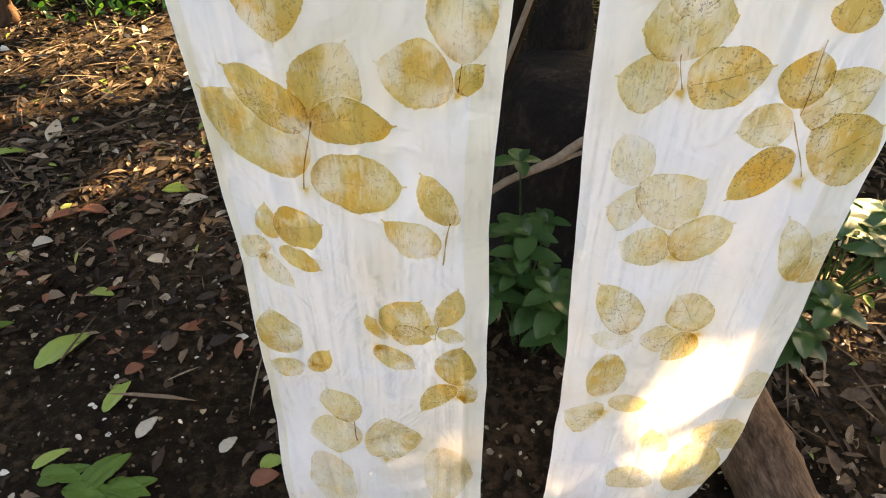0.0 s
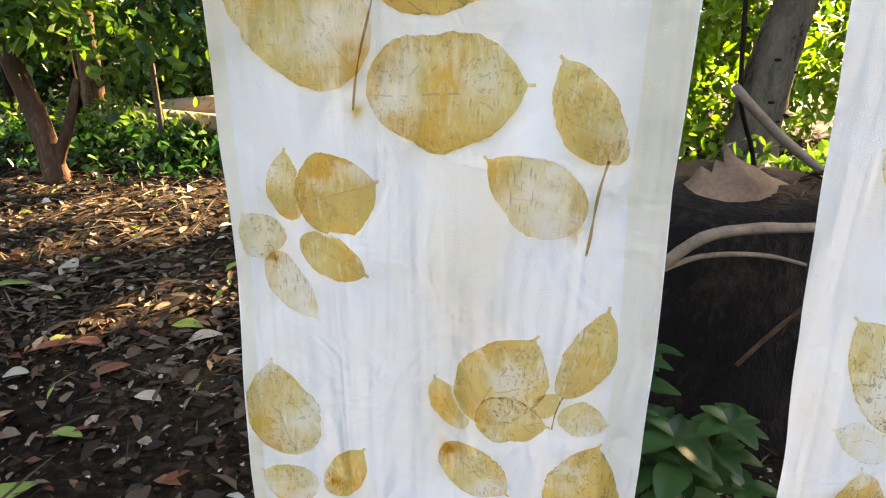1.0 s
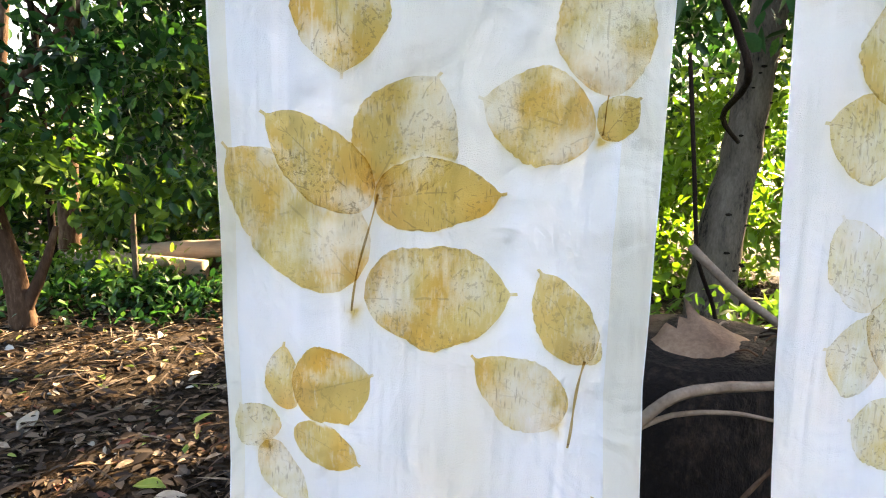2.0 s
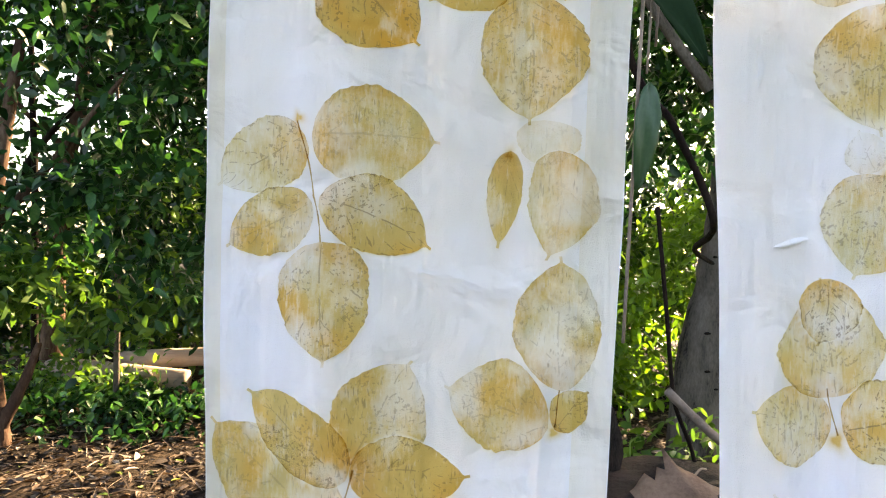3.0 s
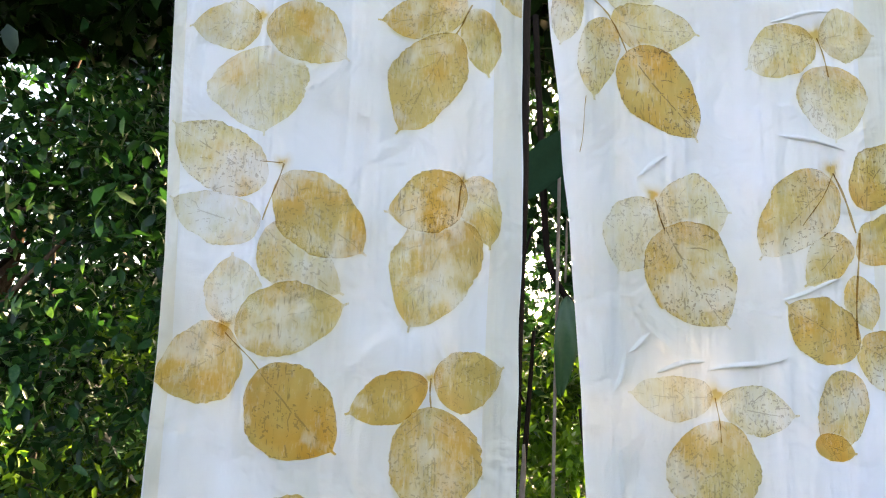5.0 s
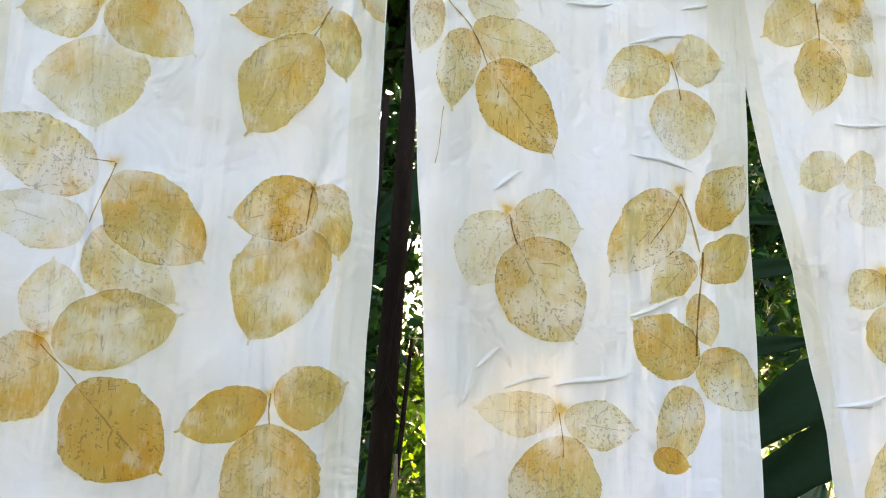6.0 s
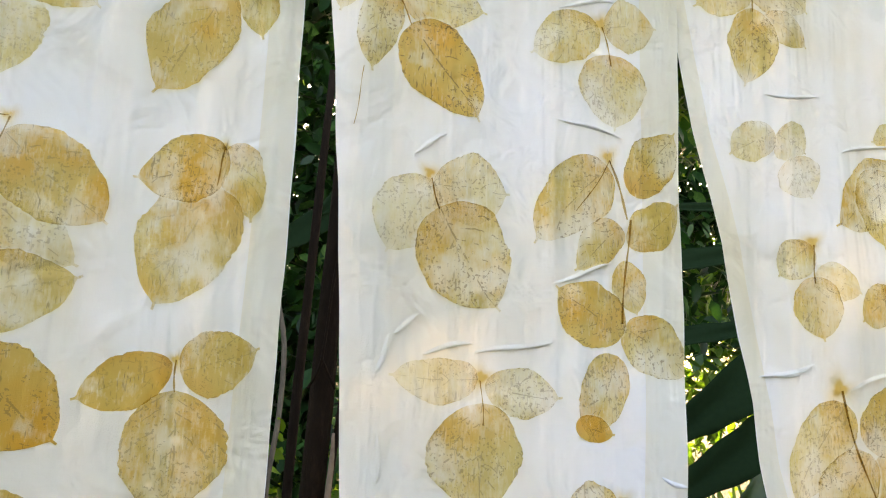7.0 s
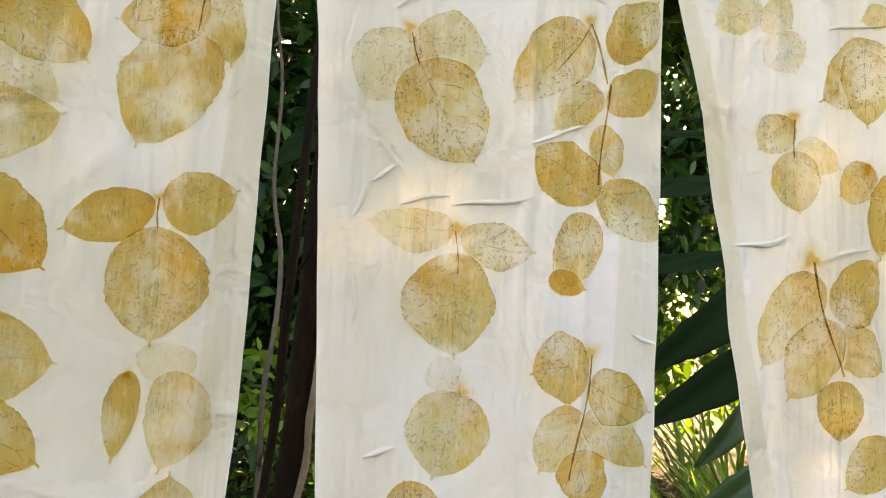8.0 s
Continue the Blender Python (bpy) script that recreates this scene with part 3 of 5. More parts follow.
# the line that carries the cloths, tied to two slim trunks
line_z = [(-1.7, 2.45), (-0.9, 2.425), (-0.1, 2.415), (0.6, 2.415), (1.3, 2.425), (2.2, 2.46)]
rope = tube("washing_line", [(x, CLOTH_Y + 0.008, z) for x, z in line_z], [0.004] * 6, ROPE, None, 6, 0.0)
tagged(rope, "thin cotton washing line stretched between two slim trunks", "washing line")


# ---- trees and plants ----
def tree(label, stem, radii, bark, crowns, limbs=(), group="trees", seed=0, rough=0.05, name="tree"):
    t = empty(name, label, "tree", group, stem[0])
    under(tube("trunk", stem, radii, bark, None, 12, rough, seed), t)
    for i, (pts, rr) in enumerate(limbs):
        under(tube("limb", pts, rr, bark, None, 7, rough, seed + i + 1), t)
    for i, (c, r, n, size, mat) in enumerate(crowns):
        foliage("crown", c, r, n, size, mat, t, seed * 31 + i + 5, clumps=max(8, n // 230))
    return t


G = GROUND_Z - 0.05
tree("slim trunk carrying the washing line", [(-1.72, 0.84, G), (-1.70, 0.84, 1.3), (-1.66, 0.85, 2.6), (-1.5, 0.9, 3.6)], [0.05, 0.045, 0.04, 0.02], BARK_GREY, [((-1.5, 0.9, 3.9), (0.8, 0.8, 0.5), 500, 0.09, GREEN_SHADED)], seed=11)
tree("slim leaning trunk carrying the washing line", [(2.22, 0.84, G), (2.2, 0.84, 1.3), (2.24, 0.85, 2.6), (2.4, 0.9, 3.6)], [0.05, 0.045, 0.04, 0.02], BARK_GREY, [((2.4, 0.9, 3.9), (0.8, 0.8, 0.5), 500, 0.09, GREEN_SHADED)], seed=12)
# small tree with reddish-brown stems by the path
tree("small many-stemmed tree with dark glossy leaves", [(-3.0, 4.4, G), (-3.06, 4.4, 0.35), (-3.18, 4.4, 0.9), (-3.05, 4.4, 1.6), (-2.9, 4.4, 2.6)], [0.085, 0.07, 0.06, 0.05, 0.03], BARK_BROWN,
     [((-2.6, 4.3, 2.0), (1.1, 0.7, 1.0), 1500, 0.11, GREEN_SHADED), ((-1.9, 4.5, 1.7), (0.8, 0.6, 0.9), 1900, 0.10, GREEN_SHADED), ((-3.6, 4.5, 1.9), (0.9, 0.7, 1.2), 1200, 0.11, GREEN_SHADED), ((-2.6, 4.3, 0.95), (0.6, 0.5, 0.35), 800, 0.10, GREEN_MID), ((-1.8, 4.6, 3.0), (1.4, 0.8, 0.9), 2300, 0.11, GREEN_SHADED)],
     [([(-3.0, 4.4, 0.0), (-2.85, 4.4, 0.3), (-2.75, 4.42, 0.6)], [0.05, 0.035, 0.02]), ([(-3.18, 4.4, 0.9), (-3.5, 4.4, 1.4), (-3.7, 4.4, 1.9)], [0.04, 0.03, 0.02]), ([(-3.1, 4.4, 1.3), (-2.6, 4.4, 1.9), (-2.2, 4.4, 2.4)], [0.035, 0.025, 0.012])], seed=13)
# grey trunk between the cloths
grey_tree = tree("grey-barked leaning tree with a knotted trunk", [(1.72, 4.6, G), (1.72, 4.6, 0.3), (1.755, 4.6, 0.7), (1.83, 4.6, 1.1), (1.87, 4.6, 1.5), (1.98, 4.6, 2.4), (2.3, 4.7, 4.2)], [0.19, 0.165, 0.15, 0.128, 0.12, 0.115, 0.08], BARK_GREY,
     [((2.5, 5.0, 4.6), (1.8, 1.4, 1.0), 2600, 0.13, GREEN_MID)],
     [([(1.95, 4.6, 2.2), (1.5, 4.5, 2.7), (1.0, 4.5, 3.4)], [0.05, 0.04, 0.02])], seed=14)
for k in range(26):
    rng = random.Random(k + 900)
    z = rng.uniform(0.3, 2.6)
    a = rng.uniform(math.pi * 1.05, math.pi * 1.95)
    x = float(np.interp(z, [0.3, 0.7, 1.1, 1.5, 2.4, 4.2], [1.72, 1.755, 1.83, 1.87, 1.98, 2.3]))
    r = float(np.interp(z, [0.3, 0.7, 1.1, 1.5, 2.4], [0.163, 0.148, 0.127, 0.118, 0.113]))
    c = Vector((x + r * math.cos(a), 4.6 + r * math.sin(a), z))
    w = rng.uniform(0.012, 0.026)
    ring = [(c.x + w * math.cos(q), c.y - 0.006 - 0.004 * math.cos(2 * q), c.z + 0.45 * w * math.sin(q)) for q in [i * math.pi / 5 for i in range(10)]]
    under(mesh_object("knot", ring + [(c.x, c.y - 0.014, c.z)], [(i, (i + 1) % 10, 10) for i in range(10)], BARK_DARK), grey_tree)
# leaning trunks in the wood, dark against the sky
tree("slim brown leaning trunk in the wood", [(-3.62, 6.0, G), (-3.6, 6.0, 0.8), (-3.569, 6.0, 1.551), (-3.540, 6.0, 1.911), (-3.407, 6.0, 2.428), (-3.366, 6.0, 2.891), (-3.301, 6.0, 3.455), (-3.0, 6.0, 4.6)], [0.1, 0.095, 0.09, 0.08, 0.065, 0.055, 0.05, 0.03], BARK_BROWN, [((-2.9, 6.1, 4.8), (1.3, 0.9, 0.8), 1500, 0.14, GREEN_SHADED)],
     [([(-3.50, 6.0, 2.1), (-3.75, 5.95, 2.3), (-4.1, 5.9, 2.7)], [0.03, 0.024, 0.014])], seed=41)
tree("dark crooked sapling leaning through the wood", [(-4.3, 5.8, G), (-4.2, 5.8, 0.8), (-4.065, 5.8, 1.279), (-3.826, 5.8, 1.732), (-3.635, 5.8, 2.085), (-3.175, 5.8, 2.593), (-2.858, 5.8, 2.80)], [0.05, 0.045, 0.04, 0.034, 0.03, 0.02, 0.012], BARK_DARK, [((-2.7, 5.8, 2.9), (0.5, 0.4, 0.35), 260, 0.11, GREEN_SHADED)], seed=42)
tree("thin straight dark stem in the wood", [(-3.45, 5.5, G), (-3.478, 5.5, 1.669), (-3.509, 5.5, 2.325), (-3.536, 5.5, 2.98), (-3.574, 5.5, 3.726)], [0.03, 0.027, 0.025, 0.022, 0.016], BARK_DARK, [((-3.6, 5.5, 4.0), (0.7, 0.6, 0.4), 500, 0.12, GREEN_SHADED)], seed=43)
tree("thin pale stem in the wood", [(-2.62, 5.2, G), (-2.628, 5.2, 1.402), (-2.652, 5.2, 1.713), (-2.632, 5.2, 2.024), (-2.671, 5.2, 2.6)], [0.024, 0.02, 0.018, 0.016, 0.012], BARK_GREY, [((-2.66, 5.2, 2.7), (0.5, 0.4, 0.35), 320, 0.11, GREEN_SHADED)], seed=44)
# dark thin stems behind the cloths
tree("dark dead stem with its sunlit edge added as a pale strip", [(-0.06, 1.42, G), (0.03, 1.4, 0.6), (0.135, 1.4, 0.95), (0.179, 1.4, 1.148), (0.207, 1.4, 1.705), (0.227, 1.4, 2.2), (0.267, 1.5, 3.4)], [0.036, 0.034, 0.032, 0.030, 0.024, 0.02, 0.012], BARK_DARK, [],
     [([(0.20, 1.385, 1.1), (0.235, 1.385, 1.5), (0.255, 1.39, 1.75)], [0.006, 0.006, 0.004]), ([(0.17, 1.36, 1.60), (0.195, 1.35, 1.66), (0.215, 1.36, 1.85), (0.25, 1.38, 1.98)], [0.003, 0.003, 0.003, 0.003]), ([(0.195, 1.35, 1.66), (0.225, 1.355, 1.60)], [0.003, 0.0025]), ([(0.02, 1.62, 0.5), (0.13, 1.62, 1.1), (0.16, 1.62, 1.6), (0.20, 1.62, 2.4)], [0.012, 0.012, 0.012, 0.01])], seed=15, name="dead_tree")

# pale strip imitates the sun's rim light on the dead stem's right edge
under(tube("sunlit_edge_strip", [(0.227, 1.365, 1.512), (0.226, 1.365, 1.442), (0.214, 1.365, 1.304), (0.203, 1.365, 1.158), (0.10, 1.37, 0.8), (0.0, 1.38, 0.4)], [0.003, 0.006, 0.008, 0.007, 0.007, 0.004], TWIG, None, 6, 0.1, 31), [o for o in scene.objects if o.name.startswith("dead_tree")][0])


def wood(label, boxes, seed, group="background woods"):
    """Thick growth of a stretch of wood."""
    w = tagged(new("undergrowth"), label, "foliage", group, "stuff")
    for i, (c, r, n, size, mat, clumps) in enumerate(boxes):
        foliage("leaves", c, r, n, size, mat, w, seed + i, clumps=clumps)


wood("dense green woodland foliage with shade in its colour, sky between leaves", [
    ((-6.7, 7.5, 2.4), (1.2, 1.2, 2.4), 3000, 0.16, GREEN_SHADED, 24),
    ((-2.9, 7.5, 2.2), (1.1, 1.2, 2.2), 5000, 0.16, GREEN_SHADED, 26),
    ((-4.6, 7.5, 0.7), (1.3, 1.0, 0.9), 2500, 0.14, GREEN_SHADED, 20),
    ((-3.2, 9.4, 3.2), (1.9, 0.8, 3.6), 11000, 0.2, GREEN_SHADED, 60),
    ((-7.6, 9.4, 3.6), (1.1, 0.8, 3.4), 3500, 0.2, GREEN_SHADED, 30),
    ((-1.2, 8.0, 2.6), (2.6, 1.2, 2.8), 11500, 0.16, GREEN_SHADED, 40),
    ((-7.5, 8.0, 3.0), (2.6, 1.5, 3.2), 3000, 0.17, GREEN_SHADED, 40),
    ((-3.0, 10.5, 5.0), (6.0, 1.5, 3.5), 2200, 0.2, GREEN_SHADED, 50),
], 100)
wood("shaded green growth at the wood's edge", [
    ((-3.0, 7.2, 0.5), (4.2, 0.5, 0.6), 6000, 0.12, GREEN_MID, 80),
    # two dense shade-coloured clumps fill the dark gaps between the cloths
    ((0.15, 3.3, 2.1), (0.32, 0.25, 1.2), 2600, 0.12, GREEN_SHADED, 26),
    ((2.75, 3.9, 2.4), (0.9, 0.4, 0.8), 3000, 0.13, GREEN_SHADED, 26),
    ((0.0, 6.2, 2.4), (0.9, 0.6, 1.6), 5000, 0.13, GREEN_SHADED, 40),
    ((0.1, 5.0, 0.9), (0.7, 0.4, 0.7), 1800, 0.10, GREEN_SHADED, 20),
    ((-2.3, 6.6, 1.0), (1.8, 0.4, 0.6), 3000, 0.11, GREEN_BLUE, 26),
    ((-1.4, 4.9, 0.02), (2.2, 0.6, 0.16), 1500, 0.08, GREEN_SHADED, 50),
    ((-2.0, 5.2, 0.05), (1.5, 0.35, 0.12), 1000, 0.08, GREEN_SHADED, 34),
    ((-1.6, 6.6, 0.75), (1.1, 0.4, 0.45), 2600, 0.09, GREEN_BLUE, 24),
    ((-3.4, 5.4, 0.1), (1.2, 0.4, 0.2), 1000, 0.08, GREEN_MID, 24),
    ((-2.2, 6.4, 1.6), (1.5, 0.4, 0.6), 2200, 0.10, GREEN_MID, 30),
    ((-3.8, 5.0, 0.05), (1.6, 0.5, 0.18), 1300, 0.08, GREEN_SHADED, 30),
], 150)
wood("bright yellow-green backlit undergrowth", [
    ((1.3, 6.2, 0.6), (1.0, 0.7, 0.8), 3600, 0.12, GREEN_BACKLIT, 30),
    ((1.9, 5.4, 2.9), (0.9, 0.4, 1.0), 1800, 0.12, GREEN_SHADED, 30),
    ((2.6, 7.2, 3.0), (1.5, 0.5, 1.4), 2200, 0.14, GREEN_SHADED, 40),
    ((2.8, 6.6, 0.8), (1.6, 0.8, 1.0), 5000, 0.12, GREEN_BACKLIT, 40),
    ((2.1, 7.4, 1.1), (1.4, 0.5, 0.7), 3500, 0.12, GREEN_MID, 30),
    ((2.2, 9.3, 1.3), (2.4, 0.6, 1.2), 4500, 0.18, GREEN_SHADED, 40),
    ((2.4, 8.5, 3.0), (3.0, 1.2, 2.6), 3600, 0.16, GREEN_SHADED, 60),
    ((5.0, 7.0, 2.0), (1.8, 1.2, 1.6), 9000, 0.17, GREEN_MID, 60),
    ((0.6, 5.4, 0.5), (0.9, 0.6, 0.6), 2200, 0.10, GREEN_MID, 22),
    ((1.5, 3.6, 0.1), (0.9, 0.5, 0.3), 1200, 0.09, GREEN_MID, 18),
    ((8.5, 6.5, 3.0), (2.5, 2.5, 3.2), 5000, 0.2, GREEN_SHADED, 40),
    ((3.2, 10.5, 5.5), (4.5, 1.5, 3.0), 5000, 0.22, GREEN_SHADED, 46),
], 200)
# added leaf masses that block sun and sky light except along the gaps
wood("leafy canopy added overhead to keep the sun off the clearing", [
    ((5.5, 8.5, 6.5), (3.5, 2.5, 1.8), 9000, 0.24, GREEN_SHADED, 80),
    ((2.0, 8.0, 7.0), (3.0, 2.0, 1.8), 7000, 0.24, GREEN_SHADED, 70),
    ((-1.5, 9.5, 6.5), (3.0, 2.0, 1.8), 6000, 0.24, GREEN_SHADED, 60),
    ((-3.0, 4.4, 5.2), (3.4, 2.4, 0.9), 11000, 0.24, GREEN_SHADED, 90),
    ((1.5, 3.8, 4.8), (3.2, 1.8, 0.9), 11000, 0.24, GREEN_SHADED, 90),
    ((7.0, 8.5, 8.5), (4.5, 2.5, 1.2), 7000, 0.26, GREEN_SHADED, 70),
    ((4.2, 6.0, 4.6), (1.6, 1.2, 1.2), 1500, 0.16, GREEN_SHADED, 34),
], 300)
# out-of-view growth added to hold low sky light off the cloths and wood
wood("unseen woodland edge added behind and beside to cut low sky light", [
    ((-7.5, 1.0, 2.8), (1.5, 5.0, 3.0), 7000, 0.2, GREEN_SHADED, 40),
    ((8.0, 1.0, 2.8), (1.5, 5.0, 3.0), 7000, 0.2, GREEN_SHADED, 40),
    ((-0.3, -2.6, 1.1), (4.5, 0.5, 1.2), 13000, 0.15, GREEN_SHADED, 130),
    ((0.0, -8.0, 2.6), (8.0, 1.5, 2.8), 9000, 0.24, GREEN_MID, 90),
], 400)


# ---- the charred stump with its litter ----
def build_stump():
    s = empty("tree_stump", "charred black tree stump with debris on its top", "tree stump", at=(0.78, 2.22, GROUND_Z))
    sides, V, F = 40, [], []
    levels = [(-0.1, 1.25), (0.05, 1.1), (0.2, 1.0), (0.35, 0.98), (0.48, 0.93), (0.55, 0.78), (0.57, 0.4), (0.565, 0.0)]
    for z, k in levels:
        for j in range(sides):
            a = 2 * math.pi * j / sides
            r = 0.36 * k * (1 + 0.10 * noise.noise(Vector((math.cos(a) * 2, math.sin(a) * 2, z * 2))) + 0.05 * math.sin(a * 7 + z * 3))
            V.append((0.70 + 1.45 * r * math.cos(a), 2.24 + 1.1 * r * math.sin(a), z + 0.05 * noise.noise(Vector((math.cos(a), math.sin(a), z * 5)))))
    for i in range(len(levels) - 1):
        for j in range(sides):
            k = (j + 1) % sides
            F.append((i * sides + j, i * sides + k, (i + 1) * sides + k, (i + 1) * sides + j))
    under(mesh_object("stump_body", V, F, CHARRED), s)


build_stump()
tagged(tube("charred_branch", [(0.40, 2.60, 0.1), (0.46, 2.52, 0.45), (0.47, 2.48, 0.72), (0.47, 2.46, 0.82)], [0.15, 0.14, 0.09, 0.03], CHARRED, None, 14, 0.08, 9), "charred black stub of a limb behind the stump", "stump")


def broad_leaf(name, label, category, base, tip, width, material, group="", arch=0.12, seed=0, fold=0.12, ragged=0.04, up=(0, 0, 1), thick=0.002):
    """One large leaf with a midrib: a bent, wavy blade with some thickness."""
    rng = np.random.default_rng(seed)
    b, t = np.array(base, float), np.array(tip, float)
    d = t - b
    L = np.linalg.norm(d)
    d /= L
    s = np.cross(d, up)
    s /= np.linalg.norm(s)
    n = np.cross(s, d)
    nu, nv = 18, 8
    V, F = [], []
    for i in range(nu + 1):
        u = i / nu
        w = width * 0.5 * (math.sin(math.pi * u ** 0.75) ** 0.8 if 0 < u < 1 else 0.0) + 0.002
        jag = 1 + ragged * rng.normal()
        for j in range(nv + 1):
            v = j / nv * 2 - 1
            p = b + d * L * u + s * v * w * jag + n * (L * arch * math.sin(math.pi * u) + fold * w * abs(v) + 0.01 * L * math.sin(v * 5 + u * 9 + seed))
            V.append(p)
    m = nv + 1
    F = [(i * m + j, i * m + j + 1, (i + 1) * m + j + 1, (i + 1) * m + j) for i in range(nu) for j in range(nv)]
    ob = mesh_object(name, V, F, material)
    if thick:
        mod = ob.modifiers.new("thickness", "SOLIDIFY")
        mod.thickness = thick
    return tagged(ob, label, category, group)


broad_leaf("dry_leaf", "large curled brown dry leaf lying on the stump", "leaf", (0.50, 2.05, 0.50), (0.88, 2.12, 0.54), 0.34, DRY_TARO, arch=0.2, seed=3, fold=-0.35, ragged=0.12, up=(0, -0.7, 0.7))
broad_leaf("dry_leaf", "brown dry leaf hanging over the stump's edge", "leaf", (0.90, 2.10, 0.56), (1.10, 2.0, 0.42), 0.16, DRY_TARO, arch=0.1, seed=4, up=(0, -0.7, 0.7))


def branch(label, pts, radii, mat=TWIG, seed=0, name="fallen_branch"):
    return tagged(tube(name, pts, radii, mat, None, 7, 0.05, seed), label, "branch", "branches on the stump")


branch("pale grey curved branch lying over the stump", [(0.10, 1.62, 0.38), (0.20, 1.68, 0.42), (0.34, 1.70, 0.48), (0.44, 1.71, 0.555), (0.56, 1.73, 0.575), (0.72, 1.77, 0.57), (0.95, 1.9, 0.55)], [0.010, 0.013, 0.015, 0.015, 0.014, 0.012, 0.008], seed=1)
branch("thin grey branch lying over the stump", [(0.33, 1.70, 0.46), (0.45, 1.73, 0.50), (0.62, 1.78, 0.49), (0.80, 1.90, 0.42)], [0.007, 0.007, 0.006, 0.005], seed=2)
branch("straight bare stick leaning behind the stump", [(0.74, 2.45, 0.83), (0.90, 2.45, 0.68), (1.08, 2.45, 0.55)], [0.016, 0.017, 0.016], seed=3)
branch("short stick leaning on the stump", [(0.90, 1.95, 0.60), (0.95, 1.93, 0.46), (0.97, 1.92, 0.40)], [0.009, 0.009, 0.007], seed=4)
branch("thin reddish twig on the stump's side", [(0.62, 1.80, 0.16), (0.72, 1.81, 0.28), (0.86, 1.84, 0.40)], [0.006, 0.007, 0.006], BARK_BROWN, seed=5)
for k in range(16):
    rng = random.Random(k)
    x, y = rng.uniform(0.7, 1.05), rng.uniform(1.96, 2.3)
    a, l = rng.uniform(0, 6.3), rng.uniform(0.05, 0.13)
    z = 0.575 + rng.uniform(0, 0.03)
    branch("small dry twigs heaped on the stump", [(x, y, z), (x + l * math.cos(a) * 0.5, y + l * math.sin(a) * 0.5, z + 0.012), (x + l * math.cos(a), y + l * math.sin(a), z)], [0.004, 0.004, 0.002], rng.choice((TWIG, BARK_BROWN, BARK_DARK)), k, "twig")


# vines
def vine(label, pts, r, seed=0):
    return tagged(tube("vine", pts, [r] * len(pts), BARK_DARK, None, 6, 0.05, seed), label, "vine", "hanging vines")


vine("dark bare vine bowed among the trees", [(0.55, 2.6, 3.2), (0.58, 2.6, 2.5), (0.605, 2.6, 2.1), (0.691, 2.6, 1.929), (0.770, 2.6, 1.844), (0.839, 2.6, 1.716), (0.909, 2.6, 1.577), (0.953, 2.6, 1.42), (1.2, 3.4, 1.34), (1.75, 4.46, 1.25)], 0.014, 1)
vine("thin dark vine bent before the trunk", [(0.70, 2.5, 1.5), (0.747, 2.5, 1.094), (0.767, 2.5, 0.906), (0.789, 2.5, 0.760), (0.857, 2.5, 0.593), (0.899, 2.5, 0.405)], 0.008, 2)


def strand(pts, r, seed):
    return tagged(tube("liana", pts, [r] * len(pts), TWIG, None, 5, 0.04, seed), "thin pale dry liana hanging straight down", "vine", "hanging vines")


strand([(0.62, 2.42, 3.3), (0.60, 2.42, 2.3), (0.58, 2.42, 1.6), (0.57, 2.44, 1.0)], 0.007, 21)
strand([(0.70, 2.55, 3.3), (0.68, 2.55, 2.5), (0.66, 2.55, 2.0)], 0.005, 22)
strand([(0.80, 2.7, 3.3), (0.76, 2.7, 2.6), (0.74, 2.7, 2.15)], 0.006, 23)
sapling = empty("sapling", "slim crooked pale stem with few leaves", "sapling", "", (0.08, 2.2, GROUND_Z))
under(tube("stem", [(0.059, 2.2, 3.0), (0.059, 2.2, 2.569), (0.094, 2.2, 2.273), (0.09, 2.2, 1.921), (0.127, 2.2, 1.695), (0.126, 2.2, 1.47), (0.101, 2.2, 1.231), (0.105, 2.2, 0.909), (0.085, 2.2, 0.4), (0.075, 2.2, -0.1)], [0.004, 0.005, 0.006, 0.007, 0.008, 0.009, 0.009, 0.010, 0.011, 0.012], BARK_GREY, None, 7, 0.06, 24), sapling)
foliage("leaves", (0.10, 2.25, 1.25), (0.16, 0.1, 0.22), 60, 0.08, GREEN_BACKLIT, sapling, 77, 8)

# ---- big dark leaves beside the third cloth ----
DARK_LEAF = "long dark green leaf of a large shade plant"
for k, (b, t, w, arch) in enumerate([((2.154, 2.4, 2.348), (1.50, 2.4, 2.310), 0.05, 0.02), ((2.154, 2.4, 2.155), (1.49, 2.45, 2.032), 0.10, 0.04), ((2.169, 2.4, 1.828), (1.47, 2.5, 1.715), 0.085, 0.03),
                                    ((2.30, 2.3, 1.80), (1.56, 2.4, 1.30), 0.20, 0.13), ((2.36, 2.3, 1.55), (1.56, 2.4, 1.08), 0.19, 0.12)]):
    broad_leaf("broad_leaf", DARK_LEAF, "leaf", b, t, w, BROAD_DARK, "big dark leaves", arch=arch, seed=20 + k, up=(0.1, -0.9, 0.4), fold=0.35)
for k, (b, t, w) in enumerate([((2.183, 2.4, 1.252), (1.85, 2.4, 0.93), 0.11), ((2.327, 2.4, 0.95), (1.78, 2.4, 0.70), 0.16)]):
    broad_leaf("broad_leaf", "green drooping leaf of a large shade plant", "leaf", b, t, w, HERB, "big dark leaves", arch=0.1, seed=30 + k, up=(0.1, -0.9, 0.4), fold=0.3)
